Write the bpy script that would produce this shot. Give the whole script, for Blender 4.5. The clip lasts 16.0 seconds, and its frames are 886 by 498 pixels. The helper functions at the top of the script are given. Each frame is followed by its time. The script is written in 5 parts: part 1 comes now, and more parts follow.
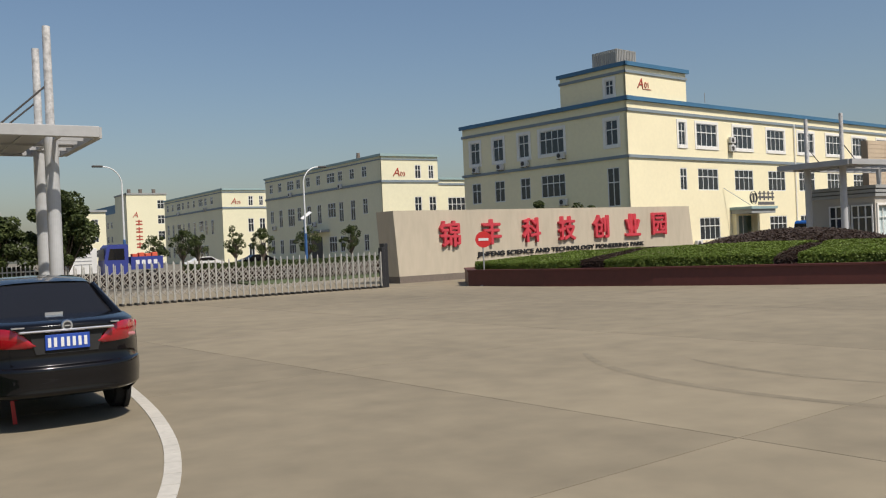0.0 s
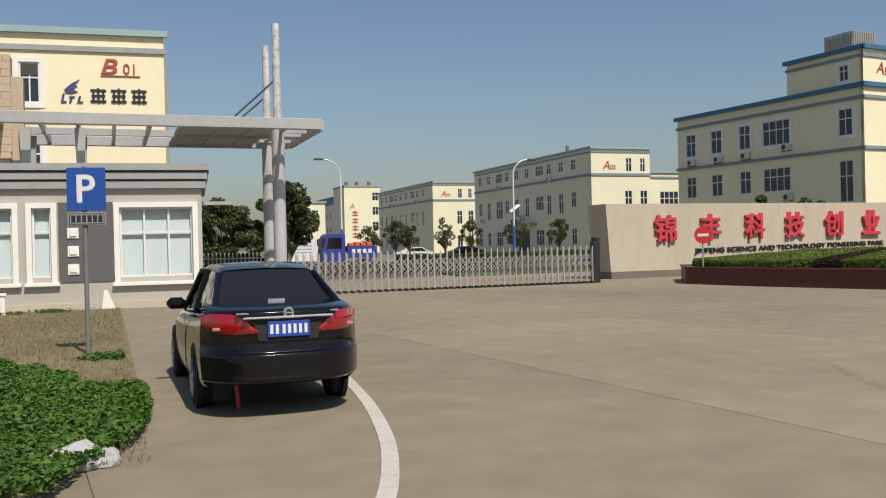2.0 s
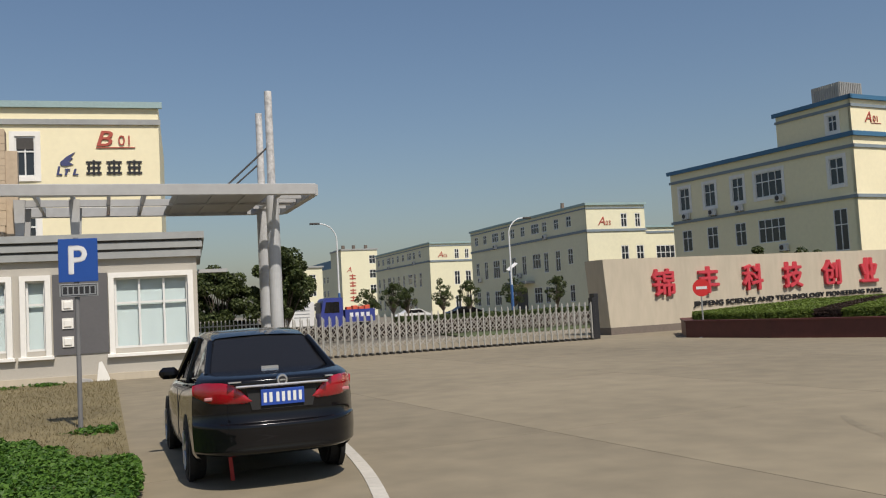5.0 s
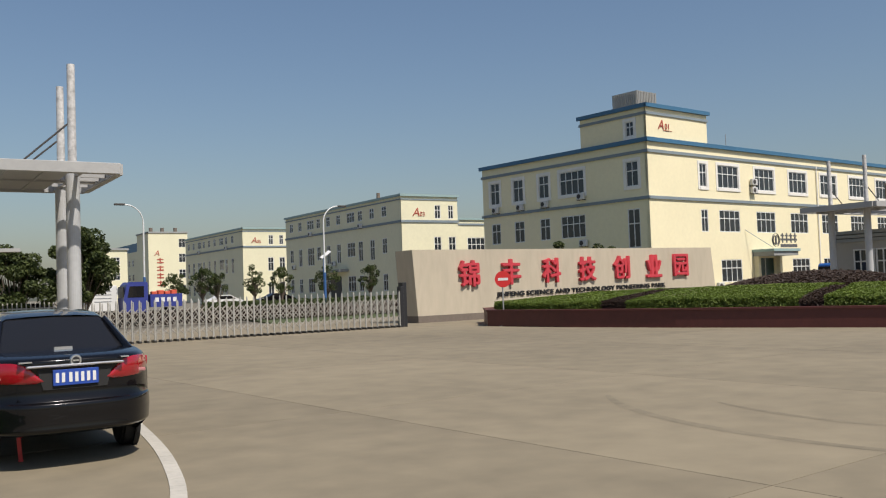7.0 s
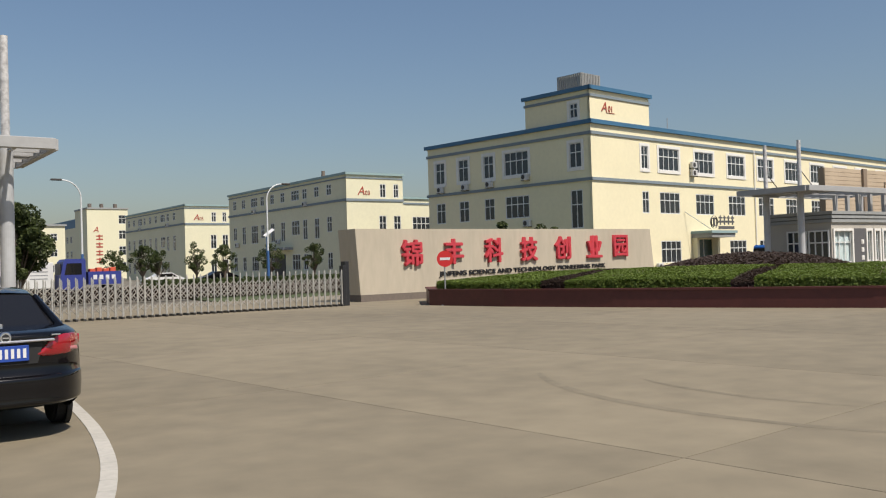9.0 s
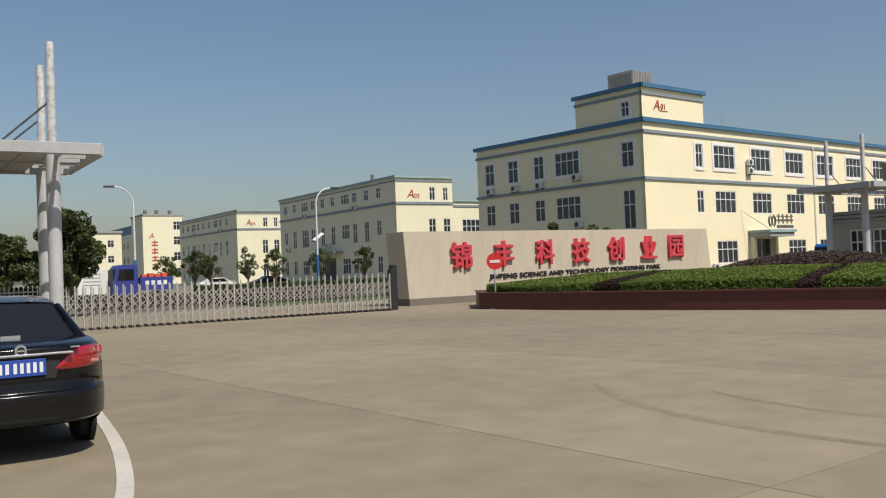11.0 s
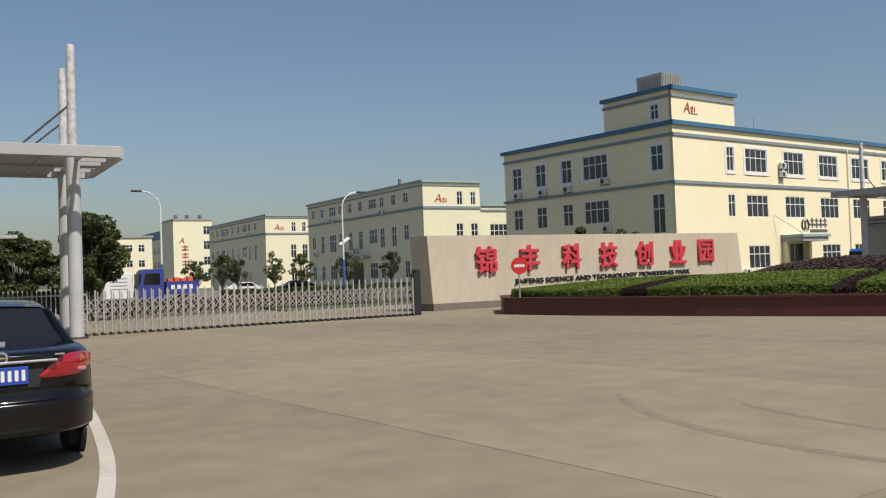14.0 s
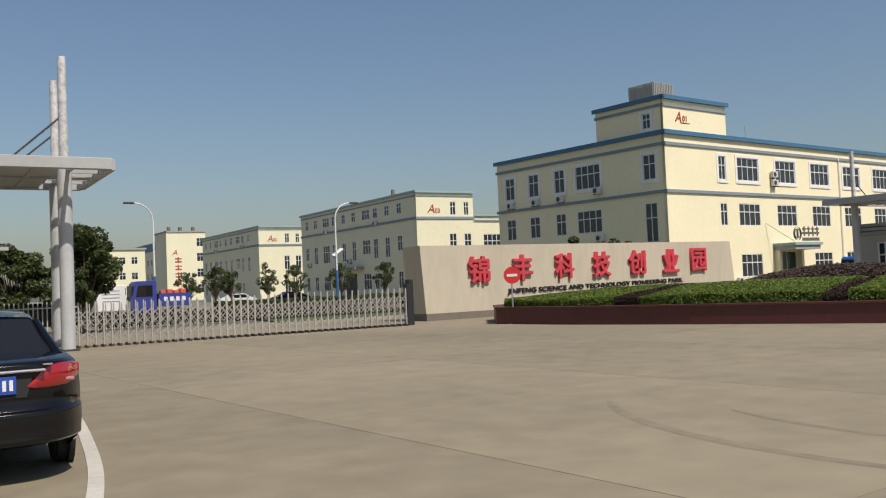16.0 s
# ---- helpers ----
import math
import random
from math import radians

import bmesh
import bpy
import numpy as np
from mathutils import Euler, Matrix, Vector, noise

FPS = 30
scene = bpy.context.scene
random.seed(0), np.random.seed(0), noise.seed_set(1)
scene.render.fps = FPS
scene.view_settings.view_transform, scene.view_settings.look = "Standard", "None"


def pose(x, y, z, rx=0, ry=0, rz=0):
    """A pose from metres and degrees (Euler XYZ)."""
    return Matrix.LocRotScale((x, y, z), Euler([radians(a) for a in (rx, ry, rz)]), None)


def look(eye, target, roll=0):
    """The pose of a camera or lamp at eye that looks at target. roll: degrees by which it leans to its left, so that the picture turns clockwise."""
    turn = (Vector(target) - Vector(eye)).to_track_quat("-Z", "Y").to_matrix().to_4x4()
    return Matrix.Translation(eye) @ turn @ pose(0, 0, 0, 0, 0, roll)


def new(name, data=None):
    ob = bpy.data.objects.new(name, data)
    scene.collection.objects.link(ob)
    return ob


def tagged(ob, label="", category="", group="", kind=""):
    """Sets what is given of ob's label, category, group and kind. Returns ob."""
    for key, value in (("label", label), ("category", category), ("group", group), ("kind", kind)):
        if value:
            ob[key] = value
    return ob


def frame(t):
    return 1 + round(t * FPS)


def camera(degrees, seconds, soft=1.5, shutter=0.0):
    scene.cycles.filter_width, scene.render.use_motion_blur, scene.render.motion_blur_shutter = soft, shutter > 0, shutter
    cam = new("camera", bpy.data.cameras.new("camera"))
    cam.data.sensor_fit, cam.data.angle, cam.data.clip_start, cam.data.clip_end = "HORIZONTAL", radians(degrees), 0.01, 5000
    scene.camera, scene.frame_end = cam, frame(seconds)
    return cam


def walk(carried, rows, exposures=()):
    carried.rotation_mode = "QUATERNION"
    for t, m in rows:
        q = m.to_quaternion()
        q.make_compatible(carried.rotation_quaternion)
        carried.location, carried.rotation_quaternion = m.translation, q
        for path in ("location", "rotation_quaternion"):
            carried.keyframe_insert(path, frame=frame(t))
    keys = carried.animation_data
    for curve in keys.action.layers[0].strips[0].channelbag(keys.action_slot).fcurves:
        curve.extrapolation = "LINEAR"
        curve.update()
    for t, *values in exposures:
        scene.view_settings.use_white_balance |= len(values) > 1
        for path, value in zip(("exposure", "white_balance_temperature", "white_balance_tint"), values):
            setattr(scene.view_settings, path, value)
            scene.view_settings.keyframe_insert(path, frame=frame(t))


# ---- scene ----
cam = camera(52.5, 16.0, soft=1.15)
# seconds, place in metres, turn in degrees
PATH = [
    (0, -0.247, -1.33, 1.635, 89.71, 2.47, -33.45),
    (0.5, -0.191, -1.237, 1.626, 89.44, 1.99, -29.55),
    (1, -0.16, -1.068, 1.625, 88.78, 1.48, -26.55),
    (1.5, -0.184, -0.978, 1.626, 88.72, 0.94, -24.05),
    (2, -0.114, -0.648, 1.622, 89.74, 1.34, -20.38),
    (2.5, -0.066, -0.476, 1.624, 91.52, 2, -18.06),
    (3, -0.077, -0.365, 1.61, 93.43, 2.21, -14.72),
    (3.5, -0.109, -0.358, 1.613, 94.11, 3.69, -8.21),
    (4, -0.14, -0.379, 1.604, 94.48, 2.51, -5.5),
    (4.5, -0.053, -0.442, 1.618, 94.35, 2.49, -11.64),
    (5, -0.038, -0.54, 1.618, 93.61, 3.09, -20.47),
    (7.5, -0.145, -1.296, 1.584, 92.22, 1.79, -33.56),
    (8, -0.173, -1.423, 1.587, 91.97, 1.84, -35.09),
    (8.5, -0.153, -1.432, 1.59, 91.19, 2.3, -34.88),
    (9, -0.096, -1.352, 1.597, 90.9, 1.66, -35.68),
    (9.5, 0.038, -1.119, 1.592, 91.93, 2.6, -33.73),
    (12, 0.487, -0.689, 1.606, 90.74, 2.04, -32.33),
    (12.5, 0.493, -0.679, 1.602, 91.21, 3.27, -33.32),
    (13, 0.627, -0.491, 1.58, 91.64, 3.09, -31.25),
    (13.5, 0.762, -0.354, 1.586, 92, 3.31, -30.43),
    (14, 0.851, -0.371, 1.581, 91.56, 2.1, -30.6),
    (14.5, 0.864, -0.438, 1.579, 91.25, 1.98, -31.02),
    (15, 0.865, -0.447, 1.569, 91.26, 1.6, -31.16),
    (15.5, 0.861, -0.422, 1.573, 91.79, 1.91, -31.41),
    (16, 0.884, -0.405, 1.554, 92.22, 2.44, -30.98),
]
walk(cam, [(t, pose(x, y, z, rx, ry, rz)) for t, x, y, z, rx, ry, rz in PATH], [(t, e, 6650, 13) for t, e in ((0.0, -0.03), (1.0, -0.06), (2.5, 0.02), (3.5, -0.02), (4.0, -0.08), (4.5, -0.14), (5.0, -0.12), (7.5, 0.0), (16.0, -0.02))])

# ---- light ----
SUN_TO = Vector((0.27, -1.5, 2.2)).normalized()
world = bpy.data.worlds.new("world")
scene.world = world
world.use_nodes = True
wn = world.node_tree
sky = wn.nodes.new("ShaderNodeTexSky")
sky.sky_type = "NISHITA"
sky.sun_disc = False
sky.sun_elevation = math.asin(SUN_TO.z)
sky.sun_rotation = math.atan2(SUN_TO.x, SUN_TO.y)
sky.air_density, sky.dust_density, sky.ozone_density = 1.3, 1.6, 4.9
wn.links.new(sky.outputs[0], wn.nodes["Background"].inputs[0])
wn.nodes["Background"].inputs[1].default_value = 0.09
sun_data = bpy.data.lights.new("sun", "SUN")
sun_data.energy, sun_data.angle, sun_data.color = 5.0, radians(0.53), (1.0, 0.95, 0.86)
sun = new("sun", sun_data)
sun.matrix_world = look(SUN_TO * 60, (0, 0, 0))


# ---- materials ----
def mat(name, color, rough=0.6, metal=0.0, vary=0.12, grain=8.0, stain=0.5, bump=0.0, spec=0.5, coat=0.0, rnd=0.0, stretch=None):
    """Paint, stone or metal with fine grain, broad stains and a little relief, in world metres."""
    m = bpy.data.materials.new(name)
    m.use_nodes = True
    nt = m.node_tree
    b = nt.nodes["Principled BSDF"]
    b.inputs["Roughness"].default_value = rough
    b.inputs["Metallic"].default_value = metal
    b.inputs["Specular IOR Level"].default_value = spec
    b.inputs["Coat Weight"].default_value = coat
    b.inputs["Coat Roughness"].default_value = 0.04
    geo = nt.nodes.new("ShaderNodeNewGeometry")
    src = geo.outputs["Position"]
    if stretch:
        mp = nt.nodes.new("ShaderNodeMapping")
        mp.inputs["Scale"].default_value = stretch
        nt.links.new(src, mp.inputs["Vector"])
        src = mp.outputs[0]
    fine, broad = nt.nodes.new("ShaderNodeTexNoise"), nt.nodes.new("ShaderNodeTexNoise")
    for n, s, d in ((fine, grain, 6.0), (broad, stain, 4.0)):
        n.inputs["Scale"].default_value, n.inputs["Detail"].default_value = s, d
        nt.links.new(src, n.inputs["Vector"])
    mix = nt.nodes.new("ShaderNodeMath")
    mix.operation = "ADD"
    nt.links.new(fine.outputs[0], mix.inputs[0])
    nt.links.new(broad.outputs[0], mix.inputs[1])
    last = mix.outputs[0]
    if rnd:
        info = nt.nodes.new("ShaderNodeObjectInfo")
        mul = nt.nodes.new("ShaderNodeMath")
        mul.operation = "MULTIPLY_ADD"
        mul.inputs[1].default_value, mul.inputs[2].default_value = rnd, -rnd / 2
        nt.links.new(info.outputs["Random"], mul.inputs[0])
        add = nt.nodes.new("ShaderNodeMath")
        nt.links.new(last, add.inputs[0])
        nt.links.new(mul.outputs[0], add.inputs[1])
        last = add.outputs[0]
    ramp = nt.nodes.new("ShaderNodeMapRange")
    ramp.inputs["From Min"].default_value, ramp.inputs["From Max"].default_value = 0.6, 1.4
    nt.links.new(last, ramp.inputs["Value"])
    col = nt.nodes.new("ShaderNodeMix")
    col.data_type = "RGBA"
    lo, hi = [c * (1 - vary) for c in color], [min(1.0, c * (1 + vary)) for c in color]
    col.inputs["A"].default_value, col.inputs["B"].default_value = (*lo, 1), (*hi, 1)
    nt.links.new(ramp.outputs[0], col.inputs["Factor"])
    nt.links.new(col.outputs["Result"], b.inputs["Base Color"])
    if bump:
        bp = nt.nodes.new("ShaderNodeBump")
        bp.inputs["Strength"].default_value, bp.inputs["Distance"].default_value = bump, 0.02
        nt.links.new(fine.outputs[0], bp.inputs["Height"])
        nt.links.new(bp.outputs[0], b.inputs["Normal"])
    return m


def leaf_mat(name, dark, light):
    """Leaves: each island takes its own green, and lets a little light through."""
    m = bpy.data.materials.new(name)
    m.use_nodes = True
    nt = m.node_tree
    b = nt.nodes["Principled BSDF"]
    b.inputs["Roughness"].default_value = 0.55
    b.inputs["Specular IOR Level"].default_value = 0.3
    geo = nt.nodes.new("ShaderNodeNewGeometry")
    col = nt.nodes.new("ShaderNodeMix")
    col.data_type = "RGBA"
    col.inputs["A"].default_value, col.inputs["B"].default_value = (*dark, 1), (*light, 1)
    nt.links.new(geo.outputs["Random Per Island"], col.inputs["Factor"])
    nt.links.new(col.outputs["Result"], b.inputs["Base Color"])
    tr = nt.nodes.new("ShaderNodeBsdfTranslucent")
    nt.links.new(col.outputs["Result"], tr.inputs[0])
    mx = nt.nodes.new("ShaderNodeMixShader")
    mx.inputs[0].default_value = 0.25
    nt.links.new(b.outputs[0], mx.inputs[1])
    nt.links.new(tr.outputs[0], mx.inputs[2])
    nt.links.new(mx.outputs[0], nt.nodes["Material Output"].inputs[0])
    return m


def glass_mat(name, tint, alpha, spec=0.6):
    """Window glass: a sharp mirror over clear glass."""
    m = bpy.data.materials.new(name)
    m.use_nodes = True
    nt = m.node_tree
    b = nt.nodes["Principled BSDF"]
    b.inputs["Base Color"].default_value = (*tint, 1)
    b.inputs["Roughness"].default_value = 0.04
    b.inputs["Specular IOR Level"].default_value = spec
    b.inputs["Alpha"].default_value = alpha
    return m


CONCRETE = mat("concrete", (0.203, 0.170, 0.113), 0.85, vary=0.24, grain=1.7, stain=0.16, bump=0.015, rnd=0.32)
JOINT = mat("joint_filler", (0.114, 0.0986, 0.0748), 0.95, vary=0.2)
YARD = mat("yard_concrete", (0.158, 0.141, 0.107), 0.9, vary=0.15, grain=2.0, stain=0.15)
TYRE_MARK = mat("rubbed_concrete", (0.188, 0.158, 0.105), 0.8, vary=0.22, grain=5.0, stain=0.6)
LINE = mat("white_kerb_stone", (0.44, 0.415, 0.36), 0.8, vary=0.15, grain=14.0, stain=1.5, bump=0.2, rnd=0.2)
CREAM = mat("cream_paint", (0.774, 0.704, 0.475), 0.8, vary=0.05, grain=3.0, stain=0.25)
CREAM_DULL = mat("pale_cream_paint", (0.70, 0.665, 0.47), 0.8, vary=0.06, grain=3.0, stain=0.2)
BAND = mat("slate_band_paint", (0.194, 0.238, 0.264), 0.7, vary=0.1)
COPING = mat("blue_coping_metal", (0.044, 0.141, 0.246), 0.5, vary=0.12)
COPING_B = mat("teal_coping_paint", (0.264, 0.37, 0.37), 0.6, vary=0.1)
TRIM = mat("white_trim_paint", (0.739, 0.722, 0.669), 0.6, vary=0.06, grain=10.0, stain=2.0)
FRAME = mat("window_frame_white", (0.66, 0.66, 0.634), 0.4, vary=0.04)
GLASS = glass_mat("dark_window_glass", (0.025, 0.03, 0.035), 1.0)
CLEAR = glass_mat("clear_glass", (0.05, 0.07, 0.08), 0.13)
BLIND = mat("pale_blue_blind", (0.68, 0.80, 0.79), 0.8, vary=0.06, grain=3.0, stain=1.0, stretch=(6, 1, 0.4))
STUCCO = mat("grey_beige_stucco", (0.405, 0.378, 0.326), 0.9, vary=0.08, grain=30.0, stain=0.6, bump=0.2)
PANEL = mat("dark_grey_panel_paint", (0.101, 0.0986, 0.101), 0.8, vary=0.08, grain=12.0, stain=0.8)
CORNICE = mat("grey_cornice_paint", (0.29, 0.299, 0.29), 0.7, vary=0.12, grain=4.0, stain=0.8)
# darker cornice grey: shade painted into the cornice grooves; also colours the parking post
SHADE_POST_GREY = mat("cornice_shade_and_post_grey", (0.15, 0.15, 0.15), 0.7, vary=0.12, grain=4.0, stain=0.8)
LAWN_GREEN = mat("yard_grass", (0.066, 0.0836, 0.0308), 0.95, vary=0.4, grain=3.0, stain=0.4, bump=0.5)
CANOPY = mat("canopy_grey_paint", (0.352, 0.352, 0.343), 0.5, vary=0.1, grain=5.0, stain=1.0)
COLUMN = mat("column_grey_paint", (0.414, 0.422, 0.422), 0.5, vary=0.1, grain=6.0, stain=1.2)
PEEL = mat("peeling_mast_paint", (0.484, 0.475, 0.458), 0.6, vary=0.45, grain=9.0, stain=4.0)
STONE = mat("tan_stone_block", (0.45, 0.355, 0.25), 0.85, vary=0.12, grain=9.0, stain=0.7, bump=0.3, rnd=0.2)
STONE_JOINT = mat("brown_stone_joint", (0.30, 0.228, 0.155), 0.9, vary=0.1)
STONE_DARK = mat("brown_stone_edge", (0.23, 0.175, 0.125), 0.85, vary=0.12)
WALLSTONE = mat("beige_sign_wall", (0.45, 0.394, 0.30), 0.8, vary=0.11, grain=3.0, stain=0.5, stretch=(1.41, 1.41, 0.352))
WALLBASE = mat("sign_wall_base", (0.15, 0.123, 0.101), 0.85, vary=0.15)
RED = mat("red_letter", (0.50, 0.042, 0.058), 0.6, vary=0.1)
LETTER_RED = mat("red_sign_paint", (0.38, 0.07, 0.045), 0.6, vary=0.1)
BLACK = mat("black_letter", (0.0176, 0.0176, 0.0194), 0.5, vary=0.1)
NAVY = mat("navy_sign_paint", (0.044, 0.0528, 0.141), 0.6, vary=0.1)
PLANTER = mat("dark_red_planter_tile", (0.0836, 0.0194, 0.0158), 0.55, vary=0.18, grain=5.0, stain=0.9, rnd=0.2)
SOIL = mat("soil", (0.0968, 0.0704, 0.044), 0.95, vary=0.3, grain=6.0, bump=0.5)
DRY = mat("dry_lawn", (0.155, 0.125, 0.06), 0.95, vary=0.35, grain=7.0, stain=0.5, bump=0.4)
STEEL = mat("gate_steel", (0.40, 0.39, 0.355), 0.45, 0.15, vary=0.15, grain=12.0)
STEEL_BRACE = mat("gate_brace_steel", (0.36, 0.34, 0.30), 0.5, 0.2, vary=0.2, grain=12.0)
STEEL_DARK = mat("gate_dark_metal", (0.06, 0.055, 0.05), 0.6, 0.3, vary=0.2)
POST = mat("galvanised_post", (0.33, 0.34, 0.34), 0.5, 0.5, vary=0.15)
SIGN_BLUE = mat("sign_blue", (0.0132, 0.066, 0.282), 0.35, vary=0.05)
SIGN_WHITE = mat("sign_white", (0.66, 0.66, 0.651), 0.4, vary=0.04)
SIGN_RED = mat("sign_red", (0.546, 0.0264, 0.0264), 0.4, vary=0.06)
CAR_PAINT = mat("black_car_paint", (0.004, 0.004, 0.005), 0.15, 0.0, vary=0.1, spec=0.12, coat=0.55)
CAR_GLASS = glass_mat("dark_car_glass", (0.012, 0.012, 0.013), 1.0, 0.45)
RUBBER = mat("tyre_rubber", (0.0158, 0.0158, 0.0158), 0.85, vary=0.2)
RIM = mat("alloy_rim", (0.45, 0.45, 0.46), 0.3, 0.9, vary=0.1)
CHROME = mat("chrome", (0.80, 0.80, 0.81), 0.28, 1.0, vary=0.03)
TAIL = mat("red_tail_lens", (0.32, 0.004, 0.012), 0.12, vary=0.2, coat=1.0)
TAIL_CLEAR = mat("clear_tail_lens", (0.40, 0.16, 0.16), 0.12, coat=1.0)
PLATE = mat("blue_plate", (0.0176, 0.0616, 0.317), 0.4, vary=0.05)
BLUE_TRUCK = mat("blue_truck_paint", (0.0308, 0.044, 0.211), 0.4, vary=0.12)
CYAN_TRUCK = mat("bright_blue_truck_paint", (0.0132, 0.106, 0.37), 0.35, vary=0.1)
WHITE_PAINT = mat("white_vehicle_paint", (0.634, 0.634, 0.616), 0.35, vary=0.06)
ORANGE = mat("orange_cloth", (0.546, 0.088, 0.044), 0.8, vary=0.2)
BARK = mat("bark", (0.114, 0.088, 0.066), 0.9, vary=0.25, grain=20.0)
ROCK = mat("pale_rock", (0.37, 0.361, 0.343), 0.9, vary=0.2, grain=14.0, stain=3.0, bump=0.5)
ACWHITE = mat("air_conditioner_white", (0.546, 0.546, 0.528), 0.5, vary=0.08)
ROOF = mat("roof_felt", (0.194, 0.194, 0.194), 0.9, vary=0.15)
LOUVER = mat("zinc_louver", (0.334, 0.334, 0.317), 0.5, 0.4, vary=0.15, grain=3.0, stretch=(4, 4, 0.3))
GREEN_DOOR = mat("dark_green_glass_door", (0.0176, 0.044, 0.0352), 0.25, vary=0.1)
LAMP_WHITE = mat("street_lamp_white", (0.581, 0.598, 0.598), 0.4, vary=0.06)
LAMP_BLUE = mat("street_lamp_blue", (0.0352, 0.106, 0.264), 0.5, vary=0.1)
LEAF_PLANT = leaf_mat("ground_cover_leaves", (0.022, 0.066, 0.00704), (0.088, 0.176, 0.022))
LEAF_HEDGE = leaf_mat("hedge_leaves", (0.10, 0.145, 0.022), (0.155, 0.215, 0.038))
LEAF_DARKRED = leaf_mat("dark_red_hedge_leaves", (0.036, 0.022, 0.016), (0.055, 0.034, 0.023))
LEAF_TREE = leaf_mat("tree_leaves", (0.022, 0.036, 0.009), (0.088, 0.112, 0.033))
BLADE = leaf_mat("dry_grass_blades", (0.135, 0.108, 0.052), (0.22, 0.178, 0.092))


# ---- mesh tools ----
def thing(name, x, y, z, label, category, group="", kind=""):
    ob = new(name)
    ob.empty_display_size = 0.2
    ob.location = (x, y, z)
    return tagged(ob, label, category, group, kind)


def under(ob, parent, m=None):
    """Hangs ob under parent, with m its pose in the world (or in the parent part's own space)."""
    ob.parent = parent
    if parent.type == "EMPTY":
        ob.matrix_parent_inverse = Matrix.Translation(parent.location).inverted()
    if m is not None:
        ob.matrix_basis = m
    return ob


def mesh_of(name, bm, material, smooth=False):
    me = bpy.data.meshes.new(name)
    bmesh.ops.recalc_face_normals(bm, faces=bm.faces)
    bm.to_mesh(me)
    bm.free()
    me.materials.append(material)
    if smooth:
        for p in me.polygons:
            p.use_smooth = True
    return me


def part(name, bm, material, parent, label="", m=None, smooth=False):
    ob = new(name, mesh_of(name, bm, material, smooth) if isinstance(bm, bmesh.types.BMesh) else bm)
    under(ob, parent, m)
    return tagged(ob, label)


def single(name, bm, material, label, category, kind="", m=None, smooth=False, group=""):
    ob = new(name, mesh_of(name, bm, material, smooth) if isinstance(bm, bmesh.types.BMesh) else bm)
    if m is not None:
        ob.matrix_basis = m
    return tagged(ob, label, category, group, kind)


def box(x0, x1, y0, y1, z0, z1, bevel=0.0, bm=None):
    bm = bm or bmesh.new()
    r = bmesh.ops.create_cube(bm, size=1.0)
    vs = r["verts"]
    for v in vs:
        v.co = ((x0 + x1) / 2 + v.co.x * (x1 - x0), (y0 + y1) / 2 + v.co.y * (y1 - y0), (z0 + z1) / 2 + v.co.z * (z1 - z0))
    if bevel:
        es = list({e for v in vs for e in v.link_edges})
        bmesh.ops.bevel(bm, geom=es, offset=bevel, segments=1, affect="EDGES")
    return bm


def rod(p, q, r0, r1=None, seg=10, bm=None):
    bm = bm or bmesh.new()
    p, q = Vector(p), Vector(q)
    d = q - p
    m = Matrix.Translation((p + q) / 2) @ d.to_track_quat("Z", "Y").to_matrix().to_4x4()
    bmesh.ops.create_cone(bm, cap_ends=True, segments=seg, radius1=r0, radius2=r0 if r1 is None else r1, depth=d.length, matrix=m)
    return bm


def prism(points, y0, y1, bm=None):
    """A polygon in x and z, pulled from y0 to y1."""
    bm = bm or bmesh.new()
    a = [bm.verts.new((x, y0, z)) for x, z in points]
    b = [bm.verts.new((x, y1, z)) for x, z in points]
    bm.faces.new(a)
    bm.faces.new(b[::-1])
    n = len(points)
    for i in range(n):
        bm.faces.new((a[i], b[i], b[(i + 1) % n], a[(i + 1) % n]))
    return bm


def slab(points, z0, z1, bm=None):
    """A polygon in x and y, pulled from z0 to z1."""
    bm = bm or bmesh.new()
    a = [bm.verts.new((x, y, z0)) for x, y in points]
    b = [bm.verts.new((x, y, z1)) for x, y in points]
    bm.faces.new(a[::-1])
    bm.faces.new(b)
    n = len(points)
    for i in range(n):
        bm.faces.new((a[i], a[(i + 1) % n], b[(i + 1) % n], b[i]))
    return bm


def tube(points, r, seg=8, bm=None):
    bm = bm or bmesh.new()
    for p, q in zip(points, points[1:]):
        rod(p, q, r, r, seg, bm)
    return bm


